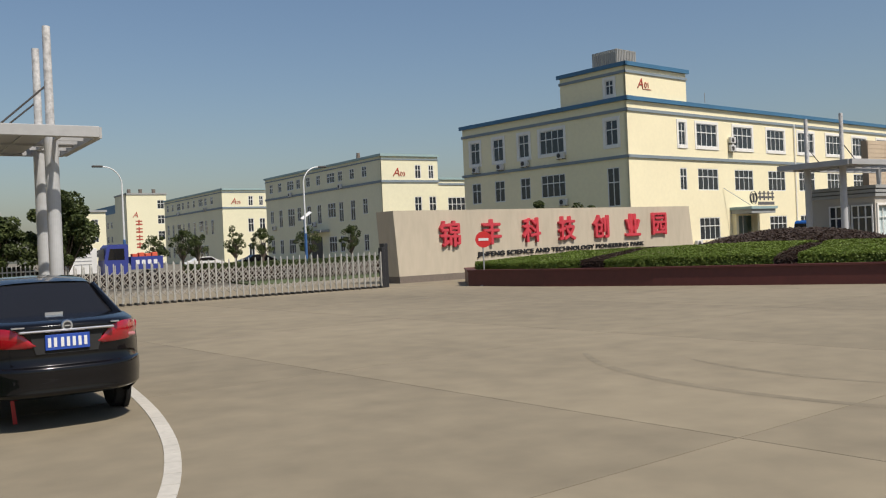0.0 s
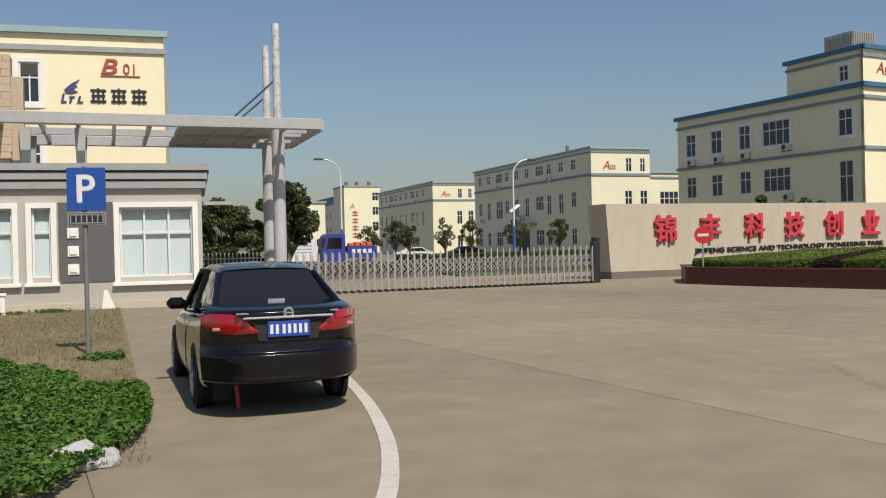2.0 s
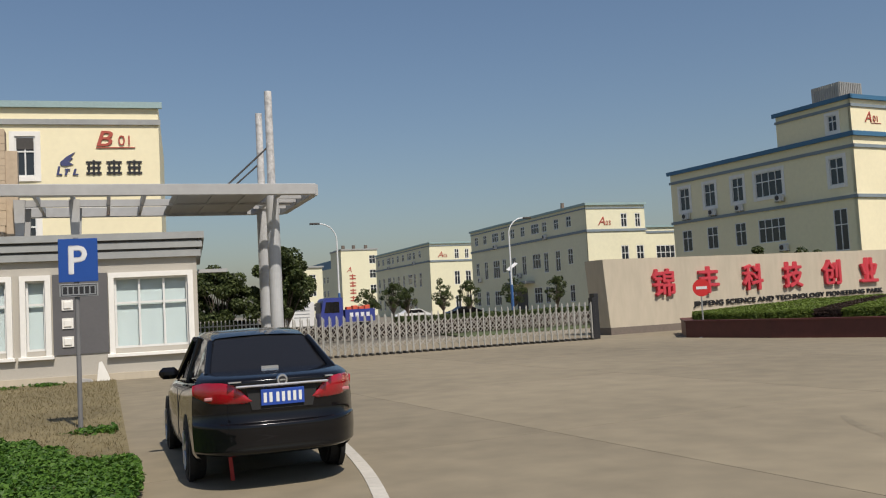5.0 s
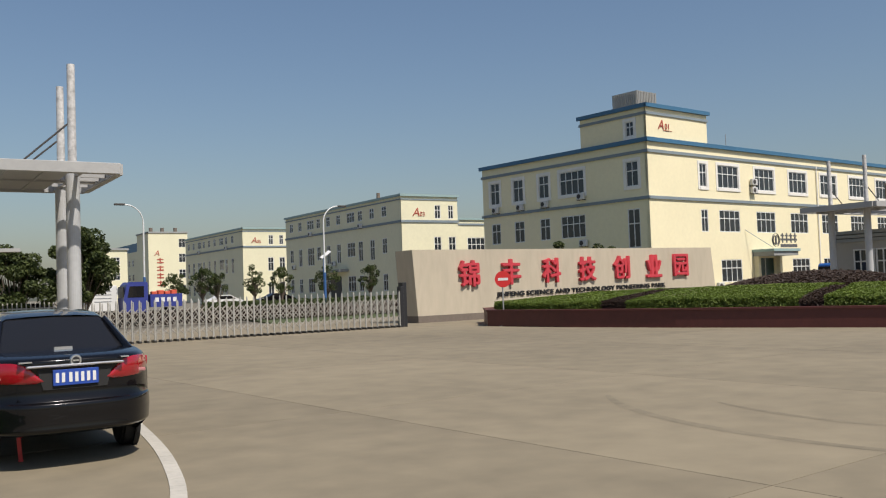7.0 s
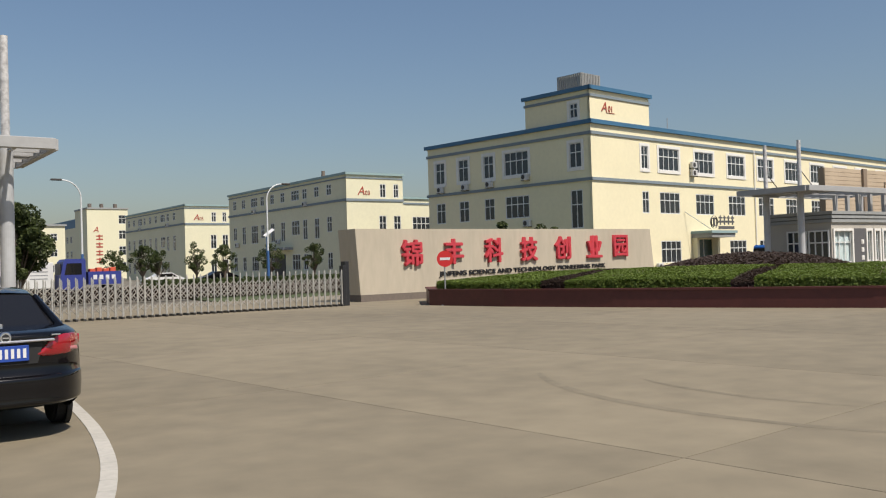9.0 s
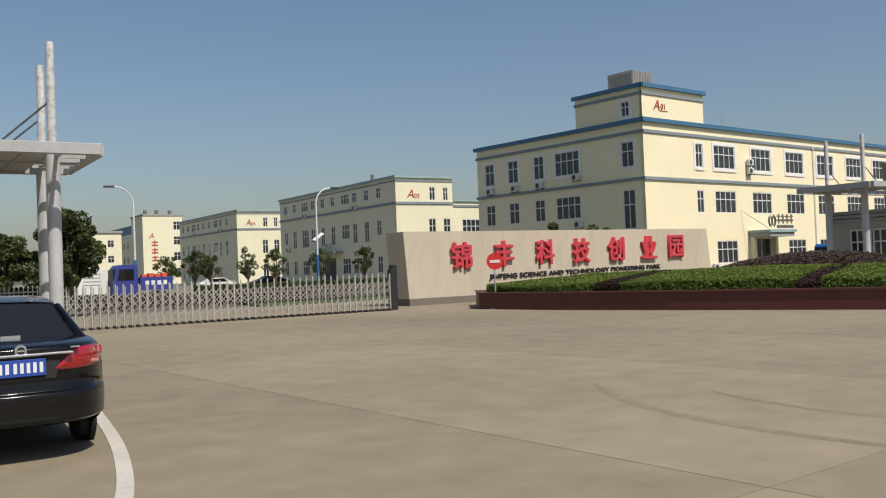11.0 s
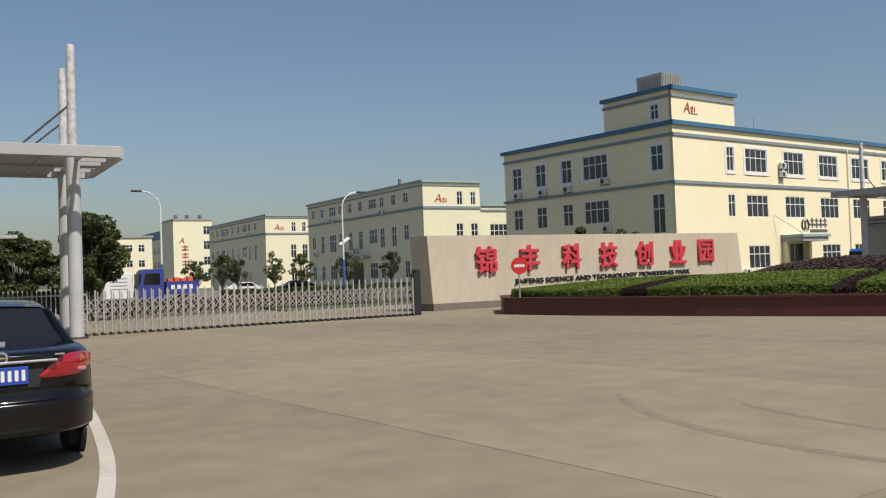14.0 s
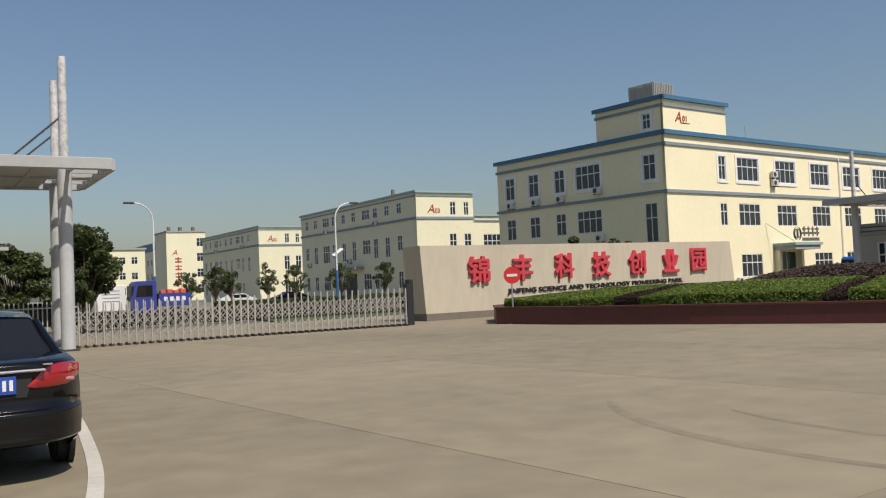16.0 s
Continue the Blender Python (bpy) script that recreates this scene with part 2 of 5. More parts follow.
def facade(width, height, holes, deep=0.14, thick=0.3):
    """A wall in its own space: u = x from 0 to width, front at y = 0 facing -y, with holes (x0, x1, z0, z1) and their reveals."""
    bm = bmesh.new()
    xs = sorted({0.0, width, *[h[0] for h in holes], *[h[1] for h in holes]})
    zs = sorted({0.0, height, *[h[2] for h in holes], *[h[3] for h in holes]})
    def quad(*c):
        bm.faces.new([bm.verts.new(v) for v in c])
    for xa, xb in zip(xs, xs[1:]):
        for za, zb in zip(zs, zs[1:]):
            mx, mz = (xa + xb) / 2, (za + zb) / 2
            if not any(h[0] < mx < h[1] and h[2] < mz < h[3] for h in holes):
                quad((xa, 0, za), (xb, 0, za), (xb, 0, zb), (xa, 0, zb))
                quad((xa, thick, za), (xa, thick, zb), (xb, thick, zb), (xb, thick, za))
    for a, b, c, d in [*holes, (0.0, width, 0.0, height)]:
        quad((a, 0, c), (a, thick, c), (b, thick, c), (b, 0, c))
        quad((a, 0, d), (b, 0, d), (b, thick, d), (a, thick, d))
        quad((a, 0, c), (a, 0, d), (a, thick, d), (a, thick, c))
        quad((b, 0, c), (b, thick, c), (b, thick, d), (b, 0, d))
    bmesh.ops.remove_doubles(bm, verts=bm.verts, dist=0.001)
    return bm


WINDOW_CACHE = {}


def window(parent, m, a, b, c, d, cols=4, surround=False, pane=None, name="window", transom=0.62, fr=0.085):
    """A window in a facade's space: pane, with its frame and mullions, and a white surround where it has one."""
    w, h = round(b - a, 2), round(d - c, 2)
    key = (w, h, cols, surround, transom, fr)
    if key not in WINDOW_CACHE:
        glass = mesh_of("pane", box(0, w, 0.075, 0.09, 0, h), GLASS)
        bm = bmesh.new()
        for x in (fr / 2, w - fr / 2):
            box(x - fr / 2, x + fr / 2, 0.012, 0.073, 0, h, bm=bm)
        for z in (fr / 2, h - fr / 2, h * transom):
            box(fr, w - fr, 0.017, 0.072, z - fr / 2, z + fr / 2, bm=bm)
        for i in range(1, cols):
            x = w * i / cols
            box(x - fr * 0.45, x + fr * 0.45, 0.022, 0.071, fr, h - fr, bm=bm)
        frame_me = mesh_of("window_frame", bm, FRAME)
        sur = None
        if surround:
            bm = bmesh.new()
            k = 0.27
            box(-k, 0, -0.05, 0.05, -k, h + k, bm=bm)
            box(w, w + k, -0.05, 0.05, -k, h + k, bm=bm)
            box(0, w, -0.05, 0.05, h, h + k, bm=bm)
            box(0, w, -0.08, 0.05, -k, 0, bm=bm)
            sur = mesh_of("surround", bm, TRIM)
        WINDOW_CACHE[key] = glass, frame_me, sur
    glass, frame_me, sur = WINDOW_CACHE[key]
    ob = part(name, glass, None, parent, m=m @ Matrix.Translation((a, 0, c)))
    part("window_frame", frame_me, None, ob)
    if sur:
        part("surround", sur, None, ob)
    return ob


def lettering(name, text, height, depth, material, m, parent=None, shear=0.0, bold=0.0, width=None, label="", category="", swell=0.0):
    """Raised letters from the built-in font, scaled to a height, standing in the plane of m's x and z and facing its -y."""
    cu = bpy.data.curves.new(name, "FONT")
    cu.body, cu.size, cu.shear, cu.offset = text, 1.0, shear, bold
    cu.extrude = 0.01
    tmp = new(name, cu)
    dg = bpy.context.evaluated_depsgraph_get()
    me = bpy.data.meshes.new_from_object(tmp.evaluated_get(dg))
    bpy.data.objects.remove(tmp)
    co = np.empty(len(me.vertices) * 3)
    me.vertices.foreach_get("co", co)
    co = co.reshape(-1, 3)
    lo, hi = co.min(0), co.max(0)
    s = height / (hi[1] - lo[1])
    sx = s if width is None else width / (hi[0] - lo[0])
    out = np.stack([(co[:, 0] - lo[0]) * sx, -(co[:, 2] - lo[2]) / (hi[2] - lo[2]) * depth, (co[:, 1] - lo[1]) * s], 1)
    me.vertices.foreach_set("co", out.ravel())
    if swell:
        # heavier strokes: the same letter again, shifted a little each way and set a hair back
        bm = bmesh.new()
        for k, (dx, dz) in enumerate(((0, 0), (1, 0), (-1, 0), (0, 1), (0, -1), (0.7, 0.7), (-0.7, -0.7), (0.7, -0.7), (-0.7, 0.7))):
            start = len(bm.verts)
            bm.from_mesh(me)
            bm.verts.ensure_lookup_table()
            for v in bm.verts[start:]:
                v.co += Vector((dx * swell, 0.003 * k if v.co.y < -depth / 2 else 0.0, dz * swell))
        bm.to_mesh(me)
        bm.free()
    me.materials.clear()
    me.materials.append(material)
    me.update()
    ob = new(name, me)
    if parent is not None:
        under(ob, parent, m)
    else:
        ob.matrix_basis = m
    return tagged(ob, label, category)


def leaves(points, normals, size, rng, flat=0.5, aspect=1.6):
    """A mesh of small diamond leaves, one at each point, leaning off its normal."""
    n = len(points)
    nv = normals + rng.normal(0, flat, (n, 3))
    nv /= np.linalg.norm(nv, axis=1)[:, None] + 1e-9
    t = np.cross(nv, rng.normal(0, 1, (n, 3)))
    t /= np.linalg.norm(t, axis=1)[:, None] + 1e-9
    s = np.cross(nv, t)
    k = (size * rng.uniform(0.6, 1.3, n))[:, None]
    fold = nv * k * 0.25
    v = np.stack([points - t * k * aspect / 2, points + s * k / 2 + fold, points + t * k * aspect / 2, points - s * k / 2 + fold], 1).reshape(-1, 3)
    f = np.arange(4 * n).reshape(-1, 4)
    me = bpy.data.meshes.new("leaves")
    me.from_pydata(v.tolist(), [], f.tolist())
    return me


RNG = np.random.default_rng(7)


# ---- ground ----
def ground_sheet():
    bm = bmesh.new()
    ring = [(1600 * math.cos(2 * math.pi * i / 48), 1600 * math.sin(2 * math.pi * i / 48), -0.03) for i in range(48)]
    bm.faces.new([bm.verts.new(v) for v in ring])
    single("ground", bm, YARD, "pale grey concrete yard and flat land to the horizon", "ground", "structure")


ground_sheet()


# ---- buildings ----
def block(parent, x0, y0, length, depth, turn, height, front_holes, left_holes, wall_mat, thick=0.3):
    """The shell of a building: a front that faces the plaza (turned by some degrees), a left side along the yard road, a back, a right side
    and a roof. Returns the poses of front and left facade."""
    mf = pose(x0, y0, 0, 0, 0, turn)
    ml = mf @ pose(0, depth, 0, 0, 0, -90)
    t = thick
    part("front_wall", facade(length, height, front_holes, thick=t), wall_mat, parent, m=mf)
    part("side_wall", facade(depth - 0.002, height, left_holes, thick=t), wall_mat, parent, m=ml)
    part("rear_wall", box(t, length, depth - t, depth, 0, height - 0.02), wall_mat, parent, m=mf)
    part("side_wall", box(length - t, length, t, depth - t, 0, height - 0.01), wall_mat, parent, m=mf)
    part("roof", box(t, length - t, t, depth - t, height - 0.5, height - 0.3), ROOF, parent, m=mf)
    return mf, ml


def band(parent, m, width, z0, z1, proud, material, name="moulding", over=0.0):
    part(name, box(-over, width + over, -proud, 0.0, z0, z1), material, parent, m=m)


def air_conditioner(parent, m, u, z):
    ob = part("air_conditioner", box(u, u + 0.85, -0.42, -0.1, z, z + 0.6, 0.03), ACWHITE, parent, "white air conditioner unit", m=m)
    bm = rod((u + 0.3, -0.44, z + 0.3), (u + 0.3, -0.42, z + 0.3), 0.22, seg=16)
    part("fan_grille", bm, STEEL_DARK, ob)
    for k in (0.05, 0.75):
        part("bracket", box(u + k, u + k + 0.05, -0.45, 0.0, z - 0.05, z), STEEL_DARK, ob)


def factory_a01():
    b = thing("factory_building", 55.8, 54.05, 0, "three-storey cream factory building with blue roof coping and white windows", "building")
    L, D, H = 96.0, 21.4, 13.72
    top = [(7.3, 8.36)] + [(10.08 + 6.13 * i, 13.4 + 6.13 * i) for i in range(14)]
    wins = []
    for i, (u0, u1) in enumerate(top):
        cols = 2 if i == 0 else 4
        wins.append((u0, u1, 9.75, 11.87, cols, True))
        wins.append((u0, u1, 5.65, 7.7, cols, False))
        if i not in (0, 2):
            wins.append((u0, u1, 1.0, 3.1, cols, False))
    door = (15.95, 19.1, 0.0, 3.2)
    fh = [w[:4] for w in wins] + [door]
    # side facade, places counted from the near corner
    lw = []
    for p, q, n in ((18.85, 20.2, 2), (15.38, 16.8, 2), (11.85, 13.2, 2), (7.35, 10.4, 4), (1.06, 2.42, 2)):
        lw.append((p, q, 9.65, 11.85, n, True))
        lw.append((p, q, 4.3 if p < 2 else 5.6, 7.7, n, False))
        if p > 2:
            lw.append((p, q, 1.05, 3.1, n, False))
    lwin = [(D - q, D - p, c, d, n, sr) for p, q, c, d, n, sr in lw]
    mf, ml = block(b, 55.8, 54.05, L, D, 6.5, H, fh, [w[:4] for w in lwin], CREAM)
    for m, ws in ((mf, wins), (ml, lwin)):
        for u0, u1, c, d, n, sr in ws:
            window(b, m, u0, u1, c, d, n, sr)
    for m, w in ((mf, L), (ml, D)):
        band(b, m, w, H - 0.36, H, 0.26, COPING, "coping", 0.26)
        band(b, m, w, 12.44, 12.7, 0.12, BAND, over=0.12)
        band(b, m, w, 8.42, 8.68, 0.14, BAND, over=0.14)
        part("plinth", box(0, w, -0.06, 0, 0, 0.5), BAND, b, m=m)
    # stair tower on the corner of the roof
    t = 0.25
    PW, PD, PH = 8.75, 7.55, 16.67
    mp = mf @ Matrix.Translation((0, 0, H))
    part("tower_wall", facade(PW, PH - H, [], thick=t), CREAM, b, m=mp)
    mq = mf @ pose(0, PD, H, 0, 0, -90)
    pw = (PD - 2.25, PD - 1.35, 0.3, 1.62)
    part("tower_wall", facade(PD - 0.002, PH - H, [pw], thick=t), CREAM, b, m=mq)
    window(b, mq, *pw, 2, True)
    part("tower_wall", box(PW - t, PW, t, PD - t - 0.02, H, PH - 0.02), CREAM, b, m=mf)
    part("tower_wall", box(0.26, PW, PD - 0.26, PD - 0.01, H, PH - 0.02), CREAM, b, m=mf)
    part("tower_roof", box(0.26, PW - 0.26, 0.26, PD - 0.27, PH - 0.4, PH - 0.25), ROOF, b, m=mf)
    for m, w in ((mp, PW), (mq, PD)):
        band(b, m, w, PH - H - 0.34, PH - H, 0.24, COPING, "coping", 0.24)
        band(b, m, w, PH - H - 0.95, PH - H - 0.72, 0.1, BAND, over=0.1)
    lettering("building_number", "A", 0.85, 0.05, LETTER_RED, mp @ Matrix.Translation((1.55, -0.01, 0.8)), b, shear=0.25, bold=0.0)
    lettering("building_number", "01", 0.5, 0.05, LETTER_RED, mp @ Matrix.Translation((2.55, -0.01, 0.86)), b)
    part("underline", box(2.3, 3.5, -0.05, -0.005, 0.72, 0.76), LETTER_RED, b, m=mp)
    # zinc cooling box on the tower
    c = part("louver_box", box(0.95, 3.65, 1.6, 4.4, PH - 0.3, PH + 1.5), LOUVER, b, "grey zinc louvered box on the roof", m=mf)
    for i in range(12):
        part("louver_rib", box(0.97 + i * 0.22, 1.04 + i * 0.22, 1.55, 1.6, PH, PH + 1.45), LOUVER, c)
        part("louver_rib", box(0.9, 0.95, 1.65 + i * 0.22, 1.72 + i * 0.22, PH, PH + 1.45), LOUVER, c)
    part("antenna", rod((13.2, 1.0, H), (13.2, 1.0, H + 1.4), 0.03), POST, b, m=mf)
    # entrance
    part("door", box(15.95, 19.1, 0.16, 0.2, 0, 3.2), GREEN_DOOR, b, "dark green double glass door", m=mf)
    part("door_frame", box(17.5, 17.56, 0.1, 0.158, 0, 3.2), FRAME, b, m=mf)
    cp = part("entrance_canopy", box(15.3, 19.6, -2.2, -0.01, 3.35, 3.75), CORNICE, b, "grey green entrance canopy slab", m=mf)
    part("canopy_fascia", box(15.1, 19.8, -2.35, -0.01, 3.75, 4.0), COPING_B, cp)
    for u in (15.4, 19.15):
        part("entrance_pier", box(u, u + 0.4, -0.5, -0.01, 0, 3.35), CREAM, b, m=mf)
    # emblem and bars that stand for the firm's name over the entrance
    bm = bmesh.new()
    bmesh.ops.create_cone(bm, cap_ends=False, segments=28, radius1=0.62, radius2=0.62, depth=0.12, matrix=Matrix.Translation((15.75, -2.2, 4.8)) @ Matrix.Rotation(radians(90), 4, "X"))
    bmesh.ops.create_cone(bm, cap_ends=False, segments=28, radius1=0.47, radius2=0.47, depth=0.12, matrix=Matrix.Translation((15.75, -2.2, 4.8)) @ Matrix.Rotation(radians(90), 4, "X"))
    part("emblem_stroke", box(15.66, 15.84, -2.26, -2.14, 4.4, 5.2), PANEL, b, m=mf)
    part("emblem", bm, PANEL, b, m=mf)
    for i in range(4):
        u = 16.55 + i * 0.74
        part("sign_bar", box(u, u + 0.64, -2.24, -2.18, 4.75, 4.95), PANEL, b, m=mf)
        part("sign_bar", box(u + 0.24, u + 0.4, -2.25, -2.19, 4.55, 5.45), PANEL, b, m=mf)
        part("sign_bar", box(u + 0.05, u + 0.6, -2.24, -2.18, 5.15, 5.3), PANEL, b, m=mf)
    part("sign_bar", box(16.55, 19.4, -2.24, -2.18, 4.12, 4.42), PANEL, b, m=mf)
    part("sign_frame", tube([(14.1, -0.05, 5.9), (15.2, -2.2, 4.1)], 0.03), POST, b, m=mf)
    for m, u, z in ((mf, 15.2, 10.2), (mf, 15.2, 9.4), (ml, 13.4, 9.05), (ml, 13.5, 4.75), (ml, 1.7, 8.75), (ml, 5.3, 8.75), (ml, 8.7, 8.75), (mf, 21.0, 0.4), (mf, 9.0, 0.4)):
        air_conditioner(b, m, u, z)
    part("drainpipe", rod((27.6, -0.12, 0), (27.6, -0.12, 12.7), 0.07, seg=8), TRIM, b, m=mf)
    # low railing beside the entrance
    f = thing("iron_railing", 66.0, 52.0, 0, "grey iron railing in front of the cream factory", "railing")
    part("rail", box(6.5, 15.0, -4.05, -3.95, 1.15, 1.22), POST, f, m=mf)
    part("rail", box(6.5, 15.0, -4.05, -3.95, 0.2, 0.26), POST, f, m=mf)
    bar = mesh_of("baluster", box(0, 0.06, -4.03, -3.97, 0, 1.15), POST)
    for i in range(34):
        part("baluster", bar, None, f, m=mf @ Matrix.Translation((6.5 + i * 0.25, 0, 0)))


def far_factory(x0, y0, depth, digit, length=60.0):
    """One of the row of like buildings along the yard road: a side of two and a half storeys and a higher end bay."""
    b = thing("factory_building", x0, y0, 0, "pale cream factory building with grey bands, far down the yard road", "building", "row of factory buildings")
    H, LOW, BAY = 13.3, 10.4, 8.4
    side = []
    n = int((depth - 3) / 3.4)
    for i in range(n):
        u = 1.6 + i * 3.4
        wide = i % 4 == 2
        w = 2.4 if wide else 1.3
        side.append((u, u + w, 10.75, 12.15, 3 if wide else 2))
        side.append((u, u + w, 5.3 if i % 3 else 6.0, 8.0, 3 if wide else 2))
        if i % 5 != 3:
            side.append((u, u + w, 1.2, 3.4, 3 if wide else 2))
    end = [(4.9, 5.8, 10.2, 11.95, 2), (6.95, 7.75, 10.2, 11.95, 2), (4.7, 5.8, 5.4, 7.9, 2), (6.9, 8.0, 5.4, 7.9, 2), (4.7, 5.8, 1.2, 3.4, 2), (6.9, 8.0, 1.2, 3.4, 2)]
    mf = pose(x0, y0, 0, 0, 0, 0)
    ml = pose(x0, y0 + depth, 0, 0, 0, -90)
    t = 0.3
    part("front_wall", facade(BAY, H, [e[:4] for e in end], thick=t), CREAM_DULL, b, m=mf)
    part("side_wall", facade(depth - 0.002, H, [s[:4] for s in side], thick=t), CREAM_DULL, b, m=ml)
    part("side_wall", box(x0 + BAY - t, x0 + BAY, y0 + t, y0 + depth, LOW, H), CREAM_DULL, b)
    part("rear_wall", box(x0 + t, x0 + length, y0 + depth - t, y0 + depth, 0, LOW), CREAM_DULL, b)
    part("roof", box(x0 + t, x0 + BAY - t, y0 + t, y0 + depth - t, H - 0.5, H - 0.3), ROOF, b)
    low = [(1.6 + i * 4.2, 4.4 + i * 4.2, z, z + 2.4, 4) for i in range(int((length - BAY) / 4.2) - 1) for z in (1.2, 5.4)]
    mlow = pose(x0 + BAY, y0 + 0.3, 0, 0, 0, 0)
    part("front_wall", facade(length - BAY, LOW, [e[:4] for e in low], thick=t), CREAM_DULL, b, m=mlow)
    part("roof", box(x0 + BAY, x0 + length, y0 + 0.6, y0 + depth - t, LOW - 0.5, LOW - 0.3), ROOF, b)
    for m, ws in ((ml, side), (mf, end), (mlow, low[:10])):
        for u0, u1, c, d, k in ws:
            window(b, m, u0, u1, c, d, k)
    for m, w in ((mf, BAY), (ml, depth)):
        band(b, m, w, H - 0.3, H, 0.2, COPING_B, "coping", 0.2)
        band(b, m, w, H - 0.75, H - 0.6, 0.08, BAND, over=0.08)
        band(b, m, w, 9.7, 10.0, 0.12, BAND, over=0.12)
    band(b, mlow, length - BAY, LOW - 0.3, LOW, 0.2, COPING_B, "coping")
    band(b, mlow, length - BAY, LOW - 1.0, LOW - 0.75, 0.1, BAND)
    lettering("building_number", "A", 1.05, 0.05, LETTER_RED, mf @ Matrix.Translation((1.6, -0.01, 10.5)), b, shear=0.25, bold=0.0)
    lettering("building_number", "0" + digit, 0.55, 0.05, LETTER_RED, mf @ Matrix.Translation((2.7, -0.01, 10.5)), b)
    for i, u in enumerate((3.0, 9.5, 17.5, 26.0)):
        if u < depth - 2:
            air_conditioner(b, ml, u, 9.75 if i % 2 else 5.0)
    if digit == "3":
        part("roof_pipe", rod((depth - 6.35, 0.25, H - 0.3), (depth - 6.35, 0.25, H + 0.75), 0.28, 0.22, 12), WALLBASE, b, "short dark roof pipe", m=ml)
        part("side_canopy", box(depth - 22.2, depth - 15.2, -1.4, -0.01, 4.05, 4.4), CORNICE, b, "grey slab over the side door", m=ml)
        part("side_door", box(depth - 21.0, depth - 17.6, -0.05, -0.01, 0.0, 3.45), STEEL_DARK, b, "dark side door", m=ml)
    return b, ml, mf


def tall_factory():
    """The last building of the row: a higher end tower with a vertical red sign."""
    b = thing("factory_building", 60.6, 240, 0, "tall pale cream factory tower with a vertical red sign", "building", "row of factory buildings")
    H = 18.6
    end = [(8.0, 9.8, z, z + 2.3, 2) for z in (2.0, 6.2, 10.4, 14.4)]
    mf, ml = block(b, 60.6, 240, 10.4, 12.0, 0, H, [e[:4] for e in end], [], CREAM_DULL)
    for u0, u1, c, d, k in end:
        window(b, mf, u0, u1, c, d, k)
    band(b, mf, 10.4, H - 0.4, H, 0.2, CORNICE, "coping", 0.2)
    band(b, ml, 12.0, H - 0.4, H, 0.2, CORNICE, "coping", 0.2)
    lettering("building_number", "A", 1.4, 0.06, LETTER_RED, mf @ Matrix.Translation((1.5, -0.01, 12.2)), b, shear=0.25, bold=0.0)
    for i in range(4):
        z = 10.2 - 2.0 * i
        part("sign_bar", box(2.2, 3.9, -0.06, -0.01, z, z + 0.35), LETTER_RED, b, m=mf)
        part("sign_bar", box(2.2, 3.9, -0.06, -0.01, z + 0.85, z + 1.15), LETTER_RED, b, m=mf)
        part("sign_bar", box(2.85, 3.2, -0.065, -0.01, z - 0.1, z + 1.4), LETTER_RED, b, m=mf)
    for u in (1.5, 4.5, 8.0):
        part("water_tank", rod((u, 3, H - 0.3), (u, 3, H + 1.2), 0.5, seg=12), WALLBASE, b, m=mf)
    w = thing("factory_building", 61, 254, 0, "long pale cream factory wing with blue roof boxes", "building", "row of factory buildings")
    side = [(2 + i * 4.4, 4 + i * 4.4, z, z + 1.8, 2) for i in range(13) for z in (2.0, 6.0, 10.0)]
    mf, ml = block(w, 61.0, 252.2, 12.0, 62.0, 0, 14.0, [], [s[:4] for s in side], CREAM_DULL)
    for s in side:
        window(w, ml, *s)
    part("roof_box", box(61.2, 68, 254, 282, 13.7, 16.4), COPING, w, "blue sheet roof box")


def distant_block():
    b = thing("distant_building", 40, 205, 0, "plain pale building far off behind the yard trees", "building")
    ws = [(0.8 + 2.6 * i, 2.2 + 2.6 * i, z, z + 1.6, 2) for i in range(3) for z in (2.0, 5.4, 8.8)]
    mf, ml = block(b, 38.2, 205, 9.0, 14.0, 0, 12.4, [w[:4] for w in ws], [], CREAM_DULL)
    for w in ws:
        window(b, mf, *w)
    band(b, mf, 9.0, 12.0, 12.4, 0.3, CORNICE, "coping", 0.3)


distant_block()
factory_a01()
far_factory(55.45, 96.2, 37.4, "3")
far_factory(55.4, 153.6, 35.0, "5")
tall_factory()


